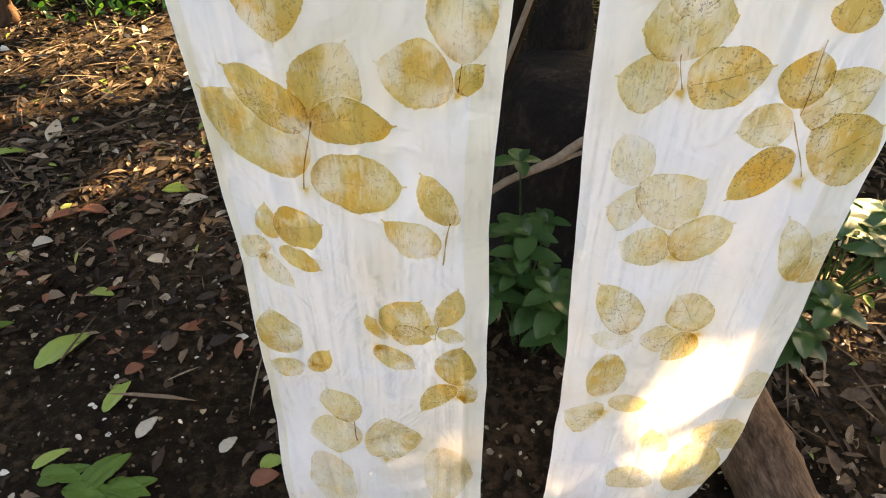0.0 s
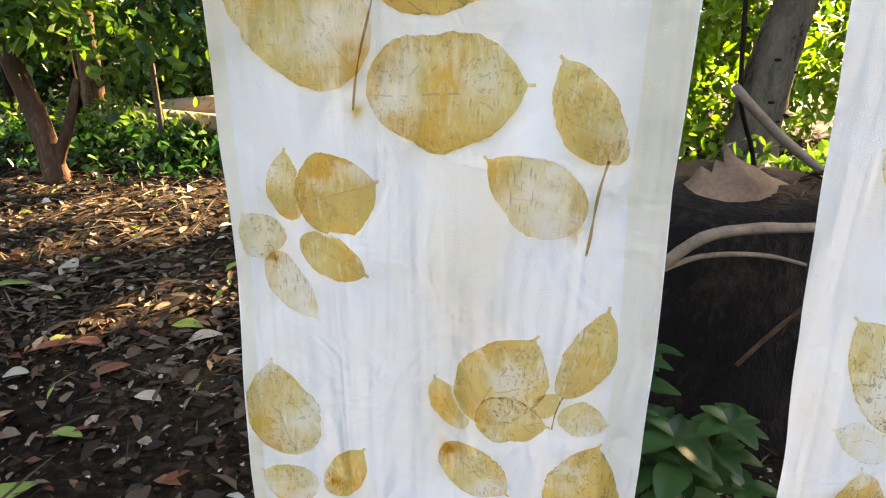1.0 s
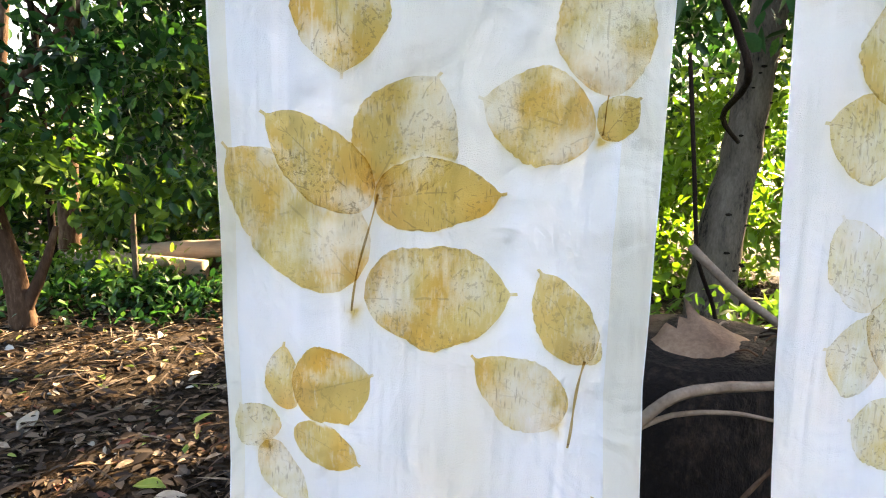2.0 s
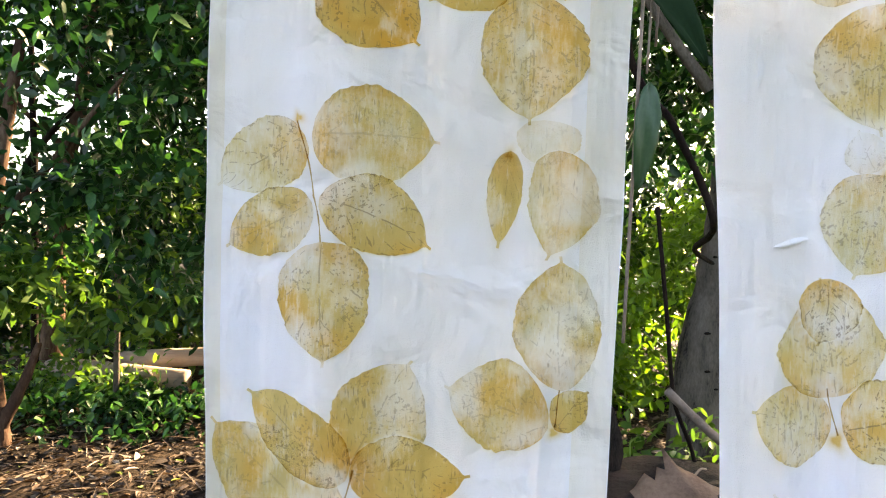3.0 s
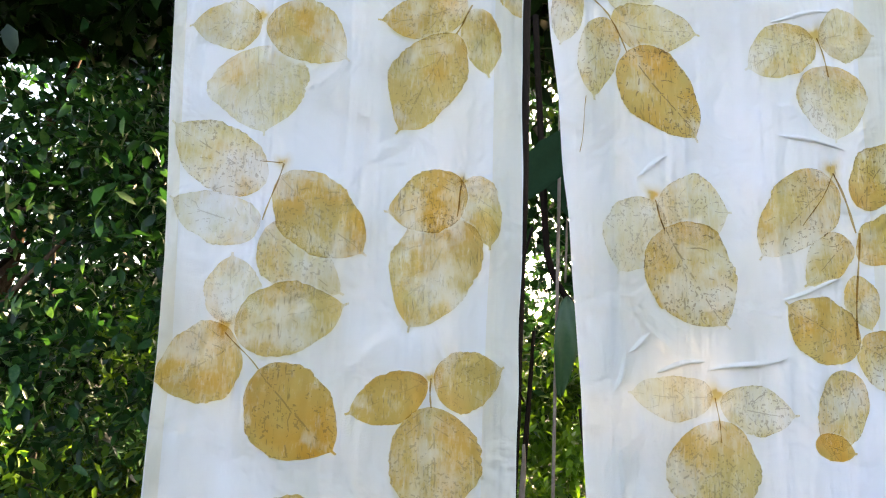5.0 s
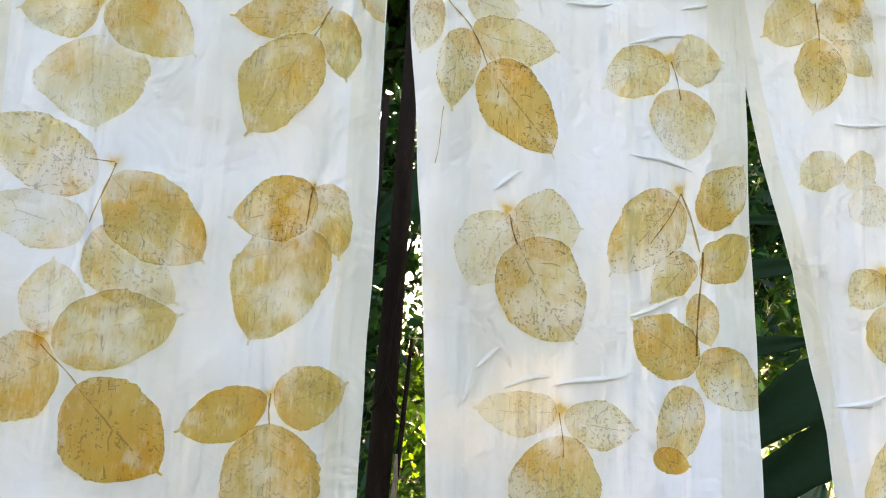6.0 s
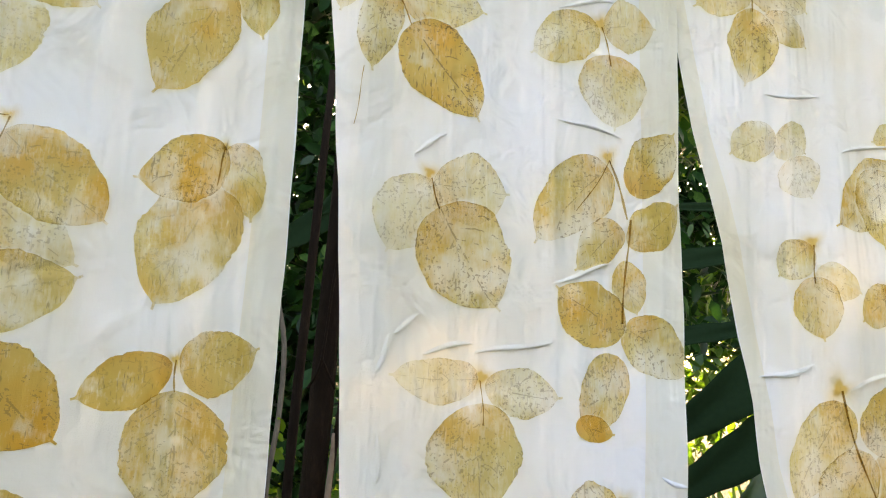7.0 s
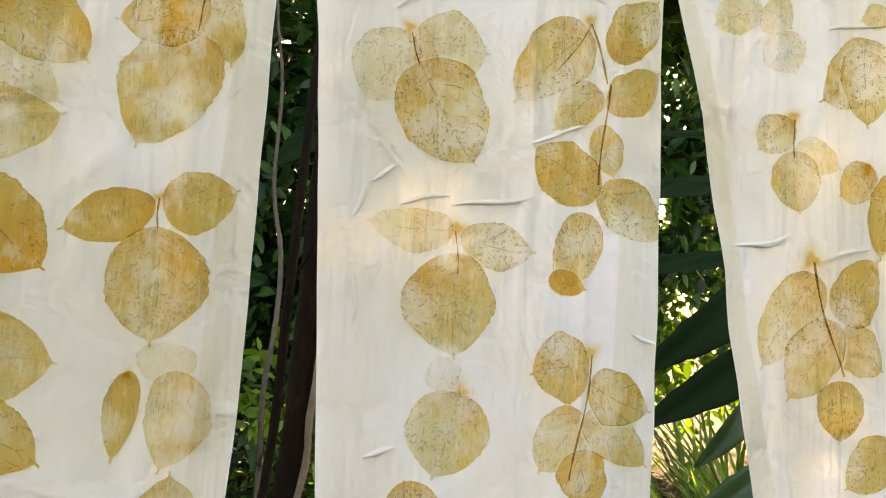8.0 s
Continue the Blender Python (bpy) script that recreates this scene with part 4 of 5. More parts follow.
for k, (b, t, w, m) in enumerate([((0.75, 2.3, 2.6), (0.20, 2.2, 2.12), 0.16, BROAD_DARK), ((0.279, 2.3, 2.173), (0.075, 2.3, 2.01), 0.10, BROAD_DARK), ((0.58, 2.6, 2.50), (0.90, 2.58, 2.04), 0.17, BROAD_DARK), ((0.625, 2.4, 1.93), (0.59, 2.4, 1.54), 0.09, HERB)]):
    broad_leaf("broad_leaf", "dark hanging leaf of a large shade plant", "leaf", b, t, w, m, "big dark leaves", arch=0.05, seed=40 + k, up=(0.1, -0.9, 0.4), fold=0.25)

# strap-leaved plants, lit from behind
def strap_plant(label, at, n, length, mat, seed):
    rng = np.random.default_rng(seed)
    C = np.array(at) + rng.normal(0, 0.06, (n, 3)) * (1, 1, 0.2)
    a = rng.uniform(0, 2 * math.pi, n)
    D = np.c_[np.cos(a) * 0.5, np.sin(a) * 0.5, np.ones(n)]
    N = np.c_[np.cos(a), np.sin(a), np.full(n, -0.4)] * -1
    L = length * rng.uniform(0.6, 1.2, n)
    p = empty("strap_leaved_plant", label, "plant", "strap-leaved plants", at)
    leaves_object("leaves", C, D, N, L, np.full(n, 0.034), mat, p, bend=0.35)


for k, (x, y, h) in enumerate([(2.5, 3.2, 1.2), (2.8, 3.6, 1.3), (3.2, 3.8, 1.4), (2.95, 3.2, 1.2), (3.5, 4.2, 1.4)]):
    strap_plant("tall plant with narrow arching green leaves", (x, y, GROUND_Z), 34, h, GREEN_BACKLIT if k == 3 else GREEN_MID, 60 + k)


# small broad-leaved plants at the foot of the cloths
def herb(label, at, height, n, size, mat, seed, spread=0.16):
    rng = np.random.default_rng(seed)
    p = empty("leafy_plant", label, "plant", "leafy plants by the stump", at)
    for k in range(n):
        a, r = rng.uniform(0, 2 * math.pi), spread * rng.uniform(0.15, 1.0)
        top = np.array(at) + (r * math.cos(a), r * math.sin(a), height * rng.uniform(0.45, 1.0))
        base = np.array(at) + (0.3 * r * math.cos(a), 0.3 * r * math.sin(a), 0)
        under(tube("stem", [base, (base + top) / 2 + (0.01, 0, 0.02), top], [0.004, 0.003, 0.002], mat, None, 5, 0.0, k), p)
        m = 6
        aa = rng.uniform(0, 1.5) + np.arange(m) * math.pi / 2 + (np.arange(m) > 3) * 0.7
        D = np.c_[np.cos(aa), np.sin(aa), np.where(np.arange(m) > 3, 0.8, 0.15)]
        L = size * rng.uniform(0.75, 1.2, m) * np.where(np.arange(m) > 3, 0.55, 1.0)
        C = np.repeat(top[None], m, 0) - (0, 0, 0.01)
        oval_leaves("leaf_whorl", C, D, np.tile((0, 0, 1.0), (m, 1)), L, L * 0.62, mat, p)


herb("dark green leafy plant at the stump's foot", (0.28, 1.45, GROUND_Z), 0.42, 16, 0.10, HERB, 80, 0.22)
herb("young leafy plant between the cloths", (0.42, 1.42, GROUND_Z), 0.30, 5, 0.095, HERB, 81, 0.11)
herb("small leafy plant growing against the stump", (0.27, 1.66, GROUND_Z), 0.66, 4, 0.09, HERB, 82, 0.08)
herb("bushy plant with pale-veined green leaves", (1.45, 1.75, GROUND_Z), 0.38, 22, 0.11, GREEN_BLUE, 83, 0.30)
herb("low leafy plant beside a weathered log", (1.12, 1.50, GROUND_Z), 0.22, 10, 0.10, HERB, 84, 0.16)

# logs
def log(label, a, b, r, mat, seed, name="log"):
    a, b = np.array(a, float), np.array(b, float)
    mid = (a + b) / 2 + (0, 0, 0.01)
    tagged(tube(name, [a, a * 0.66 + b * 0.34, mid * 0.5 + b * 0.25 + a * 0.25, b], [r, r * 1.06, r * 0.97, r * 0.92], mat, None, 22, 0.045, seed), label, "log", "logs on the ground")


log("brown weathered log lying on the ground", (0.86, 1.22, -0.02), (0.885, 0.62, -0.02), 0.10, LOG_BROWN, 1)
log("pale weathered log on the ground", (-3.6, 5.95, 0.10), (-2.3, 5.8, 0.06), 0.10, LOG_PALE, 2)
log("pale weathered log on the ground", (-3.1, 6.3, 0.12), (-2.0, 6.2, 0.22), 0.09, LOG_PALE, 3)
log("pale weathered log on the ground", (-5.2, 5.9, 0.05), (-3.9, 5.7, 0.03), 0.11, LOG_PALE, 4)
log("grey fallen pole among the undergrowth", (-2.9, 6.0, 0.02), (-2.5, 5.5, 0.18), 0.035, LOG_PALE, 5)

# single leaves on the bare soil
def fallen(label, x, y, length, width, turn, mat, seed):
    a = radians(turn)
    z = ground_height(x, y) + 0.012
    broad_leaf("fallen_leaf", label, "fallen leaf", (x - length / 2 * math.cos(a), y - length / 2 * math.sin(a), z), (x + length / 2 * math.cos(a), y + length / 2 * math.sin(a), z + 0.006), width, mat, "leaves on the bare soil", arch=0.05, seed=seed, fold=0.25, thick=0.0008)


GREEN_L, PALE_L, BROWN_L, RED_L = "fresh green fallen leaf on bare soil", "pale dry fallen leaf on bare soil", "large olive-brown fallen leaf on bare soil", "reddish dry fallen leaf on the ground"
fallen(GREEN_L, -1.00, 1.22, 0.12, 0.045, 70, LITTER_GREEN, 1)
fallen(BROWN_L, -1.27, 1.43, 0.20, 0.09, 50, LITTER_GREEN, 2)
fallen("grey-green fallen leaf on bare soil", -0.87, 1.11, 0.08, 0.04, 60, LITTER_PALE, 3)
fallen("yellow fallen leaf with a long stalk on bare soil", -1.11, 1.01, 0.10, 0.035, 35, LITTER_GREEN, 4)
fallen(PALE_L, -0.62, 1.06, 0.06, 0.035, 50, LITTER_PALE, 5)
fallen("dark fallen leaf standing in the soil", -0.91, 1.45, 0.08, 0.05, 80, LITTER, 6)
fallen("brown chip of dry leaf on bare soil", -0.99, 1.33, 0.06, 0.045, 20, LITTER_RED, 7)
fallen(GREEN_L, -1.18, 2.34, 0.13, 0.07, -10, LITTER_GREEN, 8)
fallen("grey dry fallen leaf on bare soil", -1.08, 2.27, 0.12, 0.07, 20, LITTER_PALE, 9)
fallen(PALE_L, -1.95, 2.85, 0.26, 0.07, 110, LITTER_PALE, 10)
fallen(GREEN_L, -2.07, 2.63, 0.16, 0.06, 15, LITTER_GREEN, 11)
fallen(GREEN_L, -1.25, 1.70, 0.10, 0.04, -15, LITTER_GREEN, 12)
fallen(RED_L, -1.59, 2.16, 0.16, 0.05, 25, LITTER_RED, 13)
fallen(RED_L, -1.48, 2.20, 0.15, 0.05, -20, LITTER_RED, 14)
fallen(RED_L, -1.84, 2.18, 0.12, 0.08, 75, LITTER_RED, 15)
fallen("crumpled white dry leaf on the ground", -1.60, 1.98, 0.08, 0.06, 10, LITTER_PALE, 16)
fallen("yellow-green fallen leaf beside the cloth", -0.48, 1.00, 0.07, 0.045, 10, LITTER_GREEN, 17)
fallen("brown dry fallen leaf beside the cloth", -0.49, 0.95, 0.08, 0.05, 15, LITTER_RED, 18)
fallen("brown dry fallen leaf on the ground", -1.30, 2.03, 0.11, 0.06, 35, LITTER_RED, 19)
fallen(PALE_L, -1.09, 1.86, 0.10, 0.05, -20, LITTER_PALE, 20)
for k in range(9):
    a = k * 0.7
    fallen("dark green fallen leaf in a small heap", -0.95 + 0.10 * math.cos(a * 2.3), 0.92 + 0.05 * math.sin(a * 1.7), 0.14, 0.05, 20 + 40 * math.sin(a * 3), GREEN_MID, 30 + k)
for k in range(6):
    fallen("green fallen leaf in a small heap", -1.62 + 0.07 * math.cos(k * 2.1), 1.50 + 0.12 * math.sin(k * 1.7), 0.15, 0.055, 30 + 50 * math.sin(k * 3), GREEN_MID, 50 + k)


# ---- prints on the cloths ----
def leaf_outline(s, w, early, full):
    """Half width of a leaf at s along it: round towards the stalk, drawn out to a tip."""
    return w * 0.5 * (max(0.0, math.sin(math.pi * min(1.0, s) ** early)) ** full) * (1 - 0.12 * s ** 6)


def print_clear(cloth, p):
    """1 where no other print lies, 0 well inside one of them."""
    clear = 1.0
    for b, d, s, L, w, curve, early, full in cloth.prints:
        q = p - b
        u = q.dot(d) / L
        if -0.02 < u < 0.96:
            v = abs(q.dot(s) - curve * L * math.sin(math.pi * u))
            half = leaf_outline(u / 0.94, w, early, full) if 0.0 <= u < 0.94 else 0.0
            clear = min(clear, max(0.12, min(1.0, (v - half) / 0.0025 + 0.4)))
    return clear


def dye_patch(name, cloth, V, F, UV, ink, colour):
    ob = mesh_object(name, V, F, DYE, None, True, UV)
    layer = ob.data.attributes.new("ink", "FLOAT", "POINT")
    layer.data.foreach_set("value", np.array(ink, dtype=np.float32))
    ob.color = colour
    under(ob, cloth.thing)


def leaf_print(cloth, base, tip, width, tone):
    k = cloth.count
    rng = random.Random(k * 7 + int(cloth.seed * 10))
    b, t = Vector(base), Vector(tip)
    d = t - b
    L = d.length
    d /= L
    s = Vector((d.y, -d.x))
    curve, early, full = rng.uniform(-0.05, 0.05), rng.uniform(0.76, 0.98), rng.uniform(0.50, 0.60)
    lean, hook = rng.uniform(-0.09, 0.09), rng.choice((-1, 1)) * rng.uniform(0.01, 0.05)
    off = cloth.lift()
    nu, nv = 44, 14
    V, UV, ink, m = [], [], [], nv + 1
    for i in range(nu + 1):
        u = i / nu
        w = leaf_outline(u / 0.94, width, early, full) if u < 0.94 else 0.0
        w = max(w, 0.0015 if u > 0.5 else 0.0008)
        mid = b + d * (L * u) + s * (L * (curve * math.sin(math.pi * u) + hook * max(0.0, u - 0.85) / 0.15))
        for j in range(nv + 1):
            v = j / nv * 2 - 1
            edge = 1 + lean * v + 0.13 * noise.noise(Vector((u * 5 + k, v * 1.5, cloth.seed))) + 0.05 * noise.noise(Vector((u * 26 + k, v * 2, cloth.seed)))
            p = mid + s * (v * w * edge)
            z = min(max(p.y, cloth.bottom + 0.004), TOP_Z - 0.01)
            x = min(max(p.x, cloth.edge(cloth.left, z) + 0.002), cloth.edge(cloth.right, z) - 0.002)
            V.append(cloth.at(x, z, off))
            UV.append((u, v))
            ink.append(print_clear(cloth, p))
    F = [(i * m + j, i * m + j + 1, (i + 1) * m + j + 1, (i + 1) * m + j) for i in range(nu) for j in range(nv)]
    veins = rng.uniform(0.25, 0.8) if cloth is CLOTH_A else rng.uniform(0.6, 1.0)
    dye_patch("leaf_print", cloth, V, F, UV, ink, (DYE_GAIN * tone, min(1.0, max(0.0, (tone - 0.35) * 1.6 + rng.uniform(-0.1, 0.1))), veins, 1))
    cloth.prints.append((b, d, s, L, width, curve, early, full))


def bud_print(cloth, at, width):
    """The stain of a bud: a dark core that bleeds out into the cloth."""
    off = cloth.lift()
    c, V, UV, ink = Vector(at), [cloth.at(at[0], at[1], off)], [(0.5, 0.3)], [1.0]
    rings = ((0.35, 1.0), (0.6, 0.75), (1.0, 0.32), (1.7, 0.1), (2.4, 0.0))
    for ring, strength in rings:
        for j in range(16):
            a = 2 * math.pi * j / 16
            r = width * 0.75 * ring * (1 + 0.25 * math.sin(a * 3 + at[0] * 90) + 0.1 * math.sin(a * 5 + at[1] * 50))
            V.append(cloth.at(c.x + r * math.cos(a), c.y + r * 1.1 * math.sin(a), off))
            UV.append((0.5, 0.3))
            ink.append(strength)
    F = [(0, 1 + j, 1 + (j + 1) % 16) for j in range(16)]
    for q in range(len(rings) - 1):
        F += [(1 + q * 16 + j, 17 + q * 16 + j, 17 + q * 16 + (j + 1) % 16, 1 + q * 16 + (j + 1) % 16) for j in range(16)]
    dye_patch("bud_print", cloth, V, F, UV, ink, (1.9, 1.0, 0.0, 1))


def stem_print(cloth, a, b, width):
    off = cloth.lift()
    a, b = Vector(a), Vector(b)
    d = (b - a).normalized()
    s = Vector((d.y, -d.x))
    V, UV, n = [], [], 14
    for i in range(n + 1):
        u = i / n
        p = a.lerp(b, u) + s * (0.025 * (b - a).length * math.sin(u * 4 + a.x * 40))
        w = width * 0.19 * (0.6 + 0.7 * abs(math.sin(u * 7 + b.y * 50)))
        for v in (-1, 1):
            q = p + s * (v * w)
            V.append(cloth.at(q.x, q.y, off))
            UV.append((u, 0.98 * v))
    F = [(2 * i, 2 * i + 1, 2 * i + 3, 2 * i + 2) for i in range(n)]
    dye_patch("stem_print", cloth, V, F, UV, [1.0] * len(V), (1.6, 1.0, 1.0, 0.5))


def crease(cloth, a, b):
    """A sharp pinched fold that stands up from the cloth."""
    a, b = Vector(a), Vector(b)
    d = (b - a).normalized()
    s = Vector((d.y, -d.x))
    if s.y > 0:
        s = -s
    V, n = [], 14
    for i in range(n + 1):
        u = i / n
        env = math.sin(math.pi * u) ** 0.6
        p = a.lerp(b, u) + s * (0.05 * (b - a).length * math.sin(u * math.pi * 1.3 + a.x * 30))
        for off, side in ((0.0, -0.004), (0.004, -0.001), (0.0055, 0.002), (0.002, 0.0035), (0.0, 0.003)):
            q = p + s * (side * env)
            V.append(cloth.at(q.x, q.y, off * env - 0.0002))
    m = 5
    F = [(i * m + j, i * m + j + 1, (i + 1) * m + j + 1, (i + 1) * m + j) for i in range(n) for j in range(m - 1)]
    under(mesh_object("crease", V, F, COTTON), cloth.thing)


DYE_GAIN = 1.34
leaf_print(CLOTH_A, (-0.015, 1.657), (-0.120, 1.612), 0.065, 1.0)
leaf_print(CLOTH_B, (0.517, 1.058), (0.453, 0.953), 0.065, 1.0)
leaf_print(CLOTH_B, (0.498, 1.590), (0.552, 1.573), 0.035, .95)
leaf_print(CLOTH_B, (0.496, 1.124), (0.507, 1.214), 0.069, .9)
leaf_print(CLOTH_C, (1.088, 1.789), (1.069, 1.648), 0.075, .9)
leaf_print(CLOTH_A, (-0.231, 1.668), (-0.131, 1.562), 0.111, .88)
leaf_print(CLOTH_A, (-0.193, 1.093), (-0.063, 1.097), 0.073, .88)
leaf_print(CLOTH_A, (-0.095, 0.648), (-0.014, 0.652), 0.067, .88)
leaf_print(CLOTH_B, (0.526, 1.234), (0.536, 1.290), 0.063, .88)
leaf_print(CLOTH_A, (-0.279, 0.877), (-0.191, 0.912), 0.083, .86)
leaf_print(CLOTH_A, (0.024, 0.487), (-0.043, 0.381), 0.057, .86)
leaf_print(CLOTH_A, (0.023, 1.156), (0.057, 1.196), 0.038, .85)
leaf_print(CLOTH_A, (0.030, 1.923), (-0.078, 1.877), 0.086, .82)
leaf_print(CLOTH_A, (-0.197, 1.087), (-0.308, 1.182), 0.074, .82)
leaf_print(CLOTH_A, (-0.097, 0.646), (-0.037, 0.771), 0.091, .82)
leaf_print(CLOTH_A, (0.028, 0.490), (0.034, 0.641), 0.080, .82)
leaf_print(CLOTH_A, (-0.005, 1.647), (0.086, 1.674), 0.076, .8)
leaf_print(CLOTH_A, (-0.025, 1.449), (-0.037, 1.342), 0.038, .8)
leaf_print(CLOTH_B, (0.258, 2.127), (0.364, 2.001), 0.102, .8)
leaf_print(CLOTH_A, (-0.233, 1.393), (-0.110, 1.342), 0.083, .78)
leaf_print(CLOTH_A, (-0.230, 1.344), (-0.220, 1.209), 0.102, .76)
leaf_print(CLOTH_A, (-0.193, 1.103), (-0.133, 1.220), 0.102, .76)
leaf_print(CLOTH_A, (-0.280, 0.844), (-0.204, 0.818), 0.047, .76)
leaf_print(CLOTH_A, (-0.265, 0.517), (-0.221, 0.600), 0.043, .76)
leaf_print(CLOTH_A, (-0.005, 0.694), (0.030, 0.809), 0.046, .76)
leaf_print(CLOTH_B, (0.572, 1.711), (0.468, 1.769), 0.088, .76)
leaf_print(CLOTH_B, (0.560, 1.477), (0.477, 1.460), 0.095, .76)
leaf_print(CLOTH_B, (0.539, 1.355), (0.574, 1.275), 0.073, .76)
leaf_print(CLOTH_C, (1.084, 1.361), (0.998, 1.289), 0.086, .76)
leaf_print(CLOTH_A, (-0.219, 1.920), (-0.100, 1.821), 0.100, .75)
leaf_print(CLOTH_C, (0.982, 1.457), (0.989, 1.360), 0.082, .74)
leaf_print(CLOTH_A, (0.021, 1.877), (-0.047, 1.721), 0.117, .72)
leaf_print(CLOTH_A, (-0.287, 0.864), (-0.292, 0.938), 0.041, .72)
leaf_print(CLOTH_A, (-0.032, 0.664), (-0.010, 0.702), 0.029, .72)
leaf_print(CLOTH_C, (1.049, 1.997), (1.041, 1.861), 0.102, .72)
leaf_print(CLOTH_A, (0.015, 2.149), (-0.061, 1.989), 0.104, .7)
leaf_print(CLOTH_A, (-0.202, 0.994), (-0.052, 1.013), 0.108, .7)
leaf_print(CLOTH_A, (0.024, 0.466), (0.075, 0.485), 0.085, .7)
leaf_print(CLOTH_B, (0.587, 1.913), (0.670, 2.013), 0.077, .7)
leaf_print(CLOTH_B, (0.583, 1.836), (0.669, 1.906), 0.067, .7)
leaf_print(CLOTH_C, (0.974, 1.554), (1.070, 1.650), 0.098, .7)
leaf_print(CLOTH_A, (-0.242, 1.387), (-0.338, 1.339), 0.072, .68)
leaf_print(CLOTH_B, (0.553, 1.026), (0.647, 1.096), 0.142, .68)
leaf_print(CLOTH_A, (-0.264, 1.715), (-0.120, 1.749), 0.092, .66)
leaf_print(CLOTH_A, (-0.258, 1.702), (-0.367, 1.648), 0.098, .66)
leaf_print(CLOTH_A, (-0.209, 1.013), (-0.354, 1.143), 0.114, .66)
leaf_print(CLOTH_A, (0.015, 0.945), (-0.029, 1.035), 0.055, .66)
leaf_print(CLOTH_A, (-0.107, 0.632), (-0.142, 0.700), 0.038, .66)
leaf_print(CLOTH_A, (-0.127, 0.608), (-0.053, 0.534), 0.064, .66)
leaf_print(CLOTH_B, (0.341, 1.154), (0.456, 1.184), 0.096, .66)
leaf_print(CLOTH_B, (0.561, 1.447), (0.660, 1.405), 0.075, .66)
leaf_print(CLOTH_A, (0.015, 1.157), (-0.094, 1.190), 0.092, .65)
leaf_print(CLOTH_C, (0.819, 2.246), (0.804, 2.110), 0.082, .64)
leaf_print(CLOTH_A, (-0.249, 2.143), (-0.134, 2.096), 0.094, .62)
leaf_print(CLOTH_A, (0.029, 2.198), (-0.097, 2.152), 0.072, .62)
leaf_print(CLOTH_A, (-0.010, 1.625), (-0.010, 1.478), 0.123, .62)
leaf_print(CLOTH_A, (-0.005, 0.886), (-0.095, 0.945), 0.070, .62)
leaf_print(CLOTH_B, (0.508, 1.114), (0.617, 1.172), 0.101, .62)
leaf_print(CLOTH_B, (0.482, 0.645), (0.427, 0.581), 0.068, .62)
leaf_print(CLOTH_B, (0.321, 1.319), (0.314, 1.245), 0.074, .62)
leaf_print(CLOTH_B, (0.571, 1.862), (0.499, 1.791), 0.061, .62)
leaf_print(CLOTH_B, (0.572, 1.720), (0.679, 1.654), 0.084, .62)
leaf_print(CLOTH_B, (0.560, 1.680), (0.510, 1.569), 0.073, .62)
leaf_print(CLOTH_C, (1.097, 1.995), (0.953, 1.887), 0.110, .62)
leaf_print(CLOTH_C, (0.978, 1.545), (0.899, 1.421), 0.090, .62)
leaf_print(CLOTH_C, (0.984, 1.534), (1.071, 1.473), 0.082, .62)
leaf_print(CLOTH_A, (0.038, 1.934), (0.068, 1.833), 0.057, .6)
leaf_print(CLOTH_A, (0.039, 2.188), (0.060, 2.081), 0.058, .6)
leaf_print(CLOTH_A, (0.084, 2.237), (0.118, 2.180), 0.052, .6)
leaf_print(CLOTH_A, (0.014, 0.945), (0.028, 0.966), 0.020, .6)
leaf_print(CLOTH_A, (-0.314, 0.826), (-0.265, 0.752), 0.042, .6)
leaf_print(CLOTH_B, (0.352, 0.431), (0.434, 0.441), 0.060, .6)
leaf_print(CLOTH_B, (0.304, 1.871), (0.386, 1.731), 0.133, .6)
leaf_print(CLOTH_B, (0.367, 1.615), (0.368, 1.473), 0.126, .6)
leaf_print(CLOTH_B, (0.550, 1.950), (0.438, 1.834), 0.094, .6)
leaf_print(CLOTH_B, (0.173, 2.216), (0.162, 2.126), 0.047, .6)
leaf_print(CLOTH_C, (0.838, 2.235), (0.914, 2.188), 0.058, .6)
leaf_print(CLOTH_A, (-0.283, 0.515), (-0.349, 0.547), 0.060, .58)
leaf_print(CLOTH_B, (0.333, 1.191), (0.312, 1.320), 0.120, .58)
leaf_print(CLOTH_B, (0.616, 0.789), (0.550, 0.939), 0.058, .58)
leaf_print(CLOTH_B, (0.336, 0.460), (0.322, 0.619), 0.082, .58)
leaf_print(CLOTH_A, (-0.252, 1.460), (-0.349, 1.405), 0.081, .56)
leaf_print(CLOTH_A, (-0.244, 1.460), (-0.104, 1.458), 0.112, .56)
leaf_print(CLOTH_B, (0.351, 0.658), (0.277, 0.793), 0.078, .56)
leaf_print(CLOTH_B, (0.481, 0.656), (0.423, 0.756), 0.087, .56)
leaf_print(CLOTH_B, (0.573, 1.813), (0.596, 1.736), 0.058, .56)
leaf_print(CLOTH_B, (0.553, 1.404), (0.657, 1.335), 0.066, .56)
leaf_print(CLOTH_B, (0.224, 2.172), (0.199, 2.045), 0.061, .56)
leaf_print(CLOTH_B, (0.537, 2.164), (0.432, 2.106), 0.081, .56)
leaf_print(CLOTH_C, (0.905, 1.810), (0.915, 1.710), 0.078, .56)
leaf_print(CLOTH_C, (1.057, 1.791), (0.980, 1.741), 0.068, .56)
leaf_print(CLOTH_C, (0.944, 1.617), (0.847, 1.472), 0.088, .56)
leaf_print(CLOTH_C, (0.823, 2.305), (0.920, 2.248), 0.109, .56)
leaf_print(CLOTH_A, (0.028, 1.195), (0.036, 1.335), 0.094, .55)
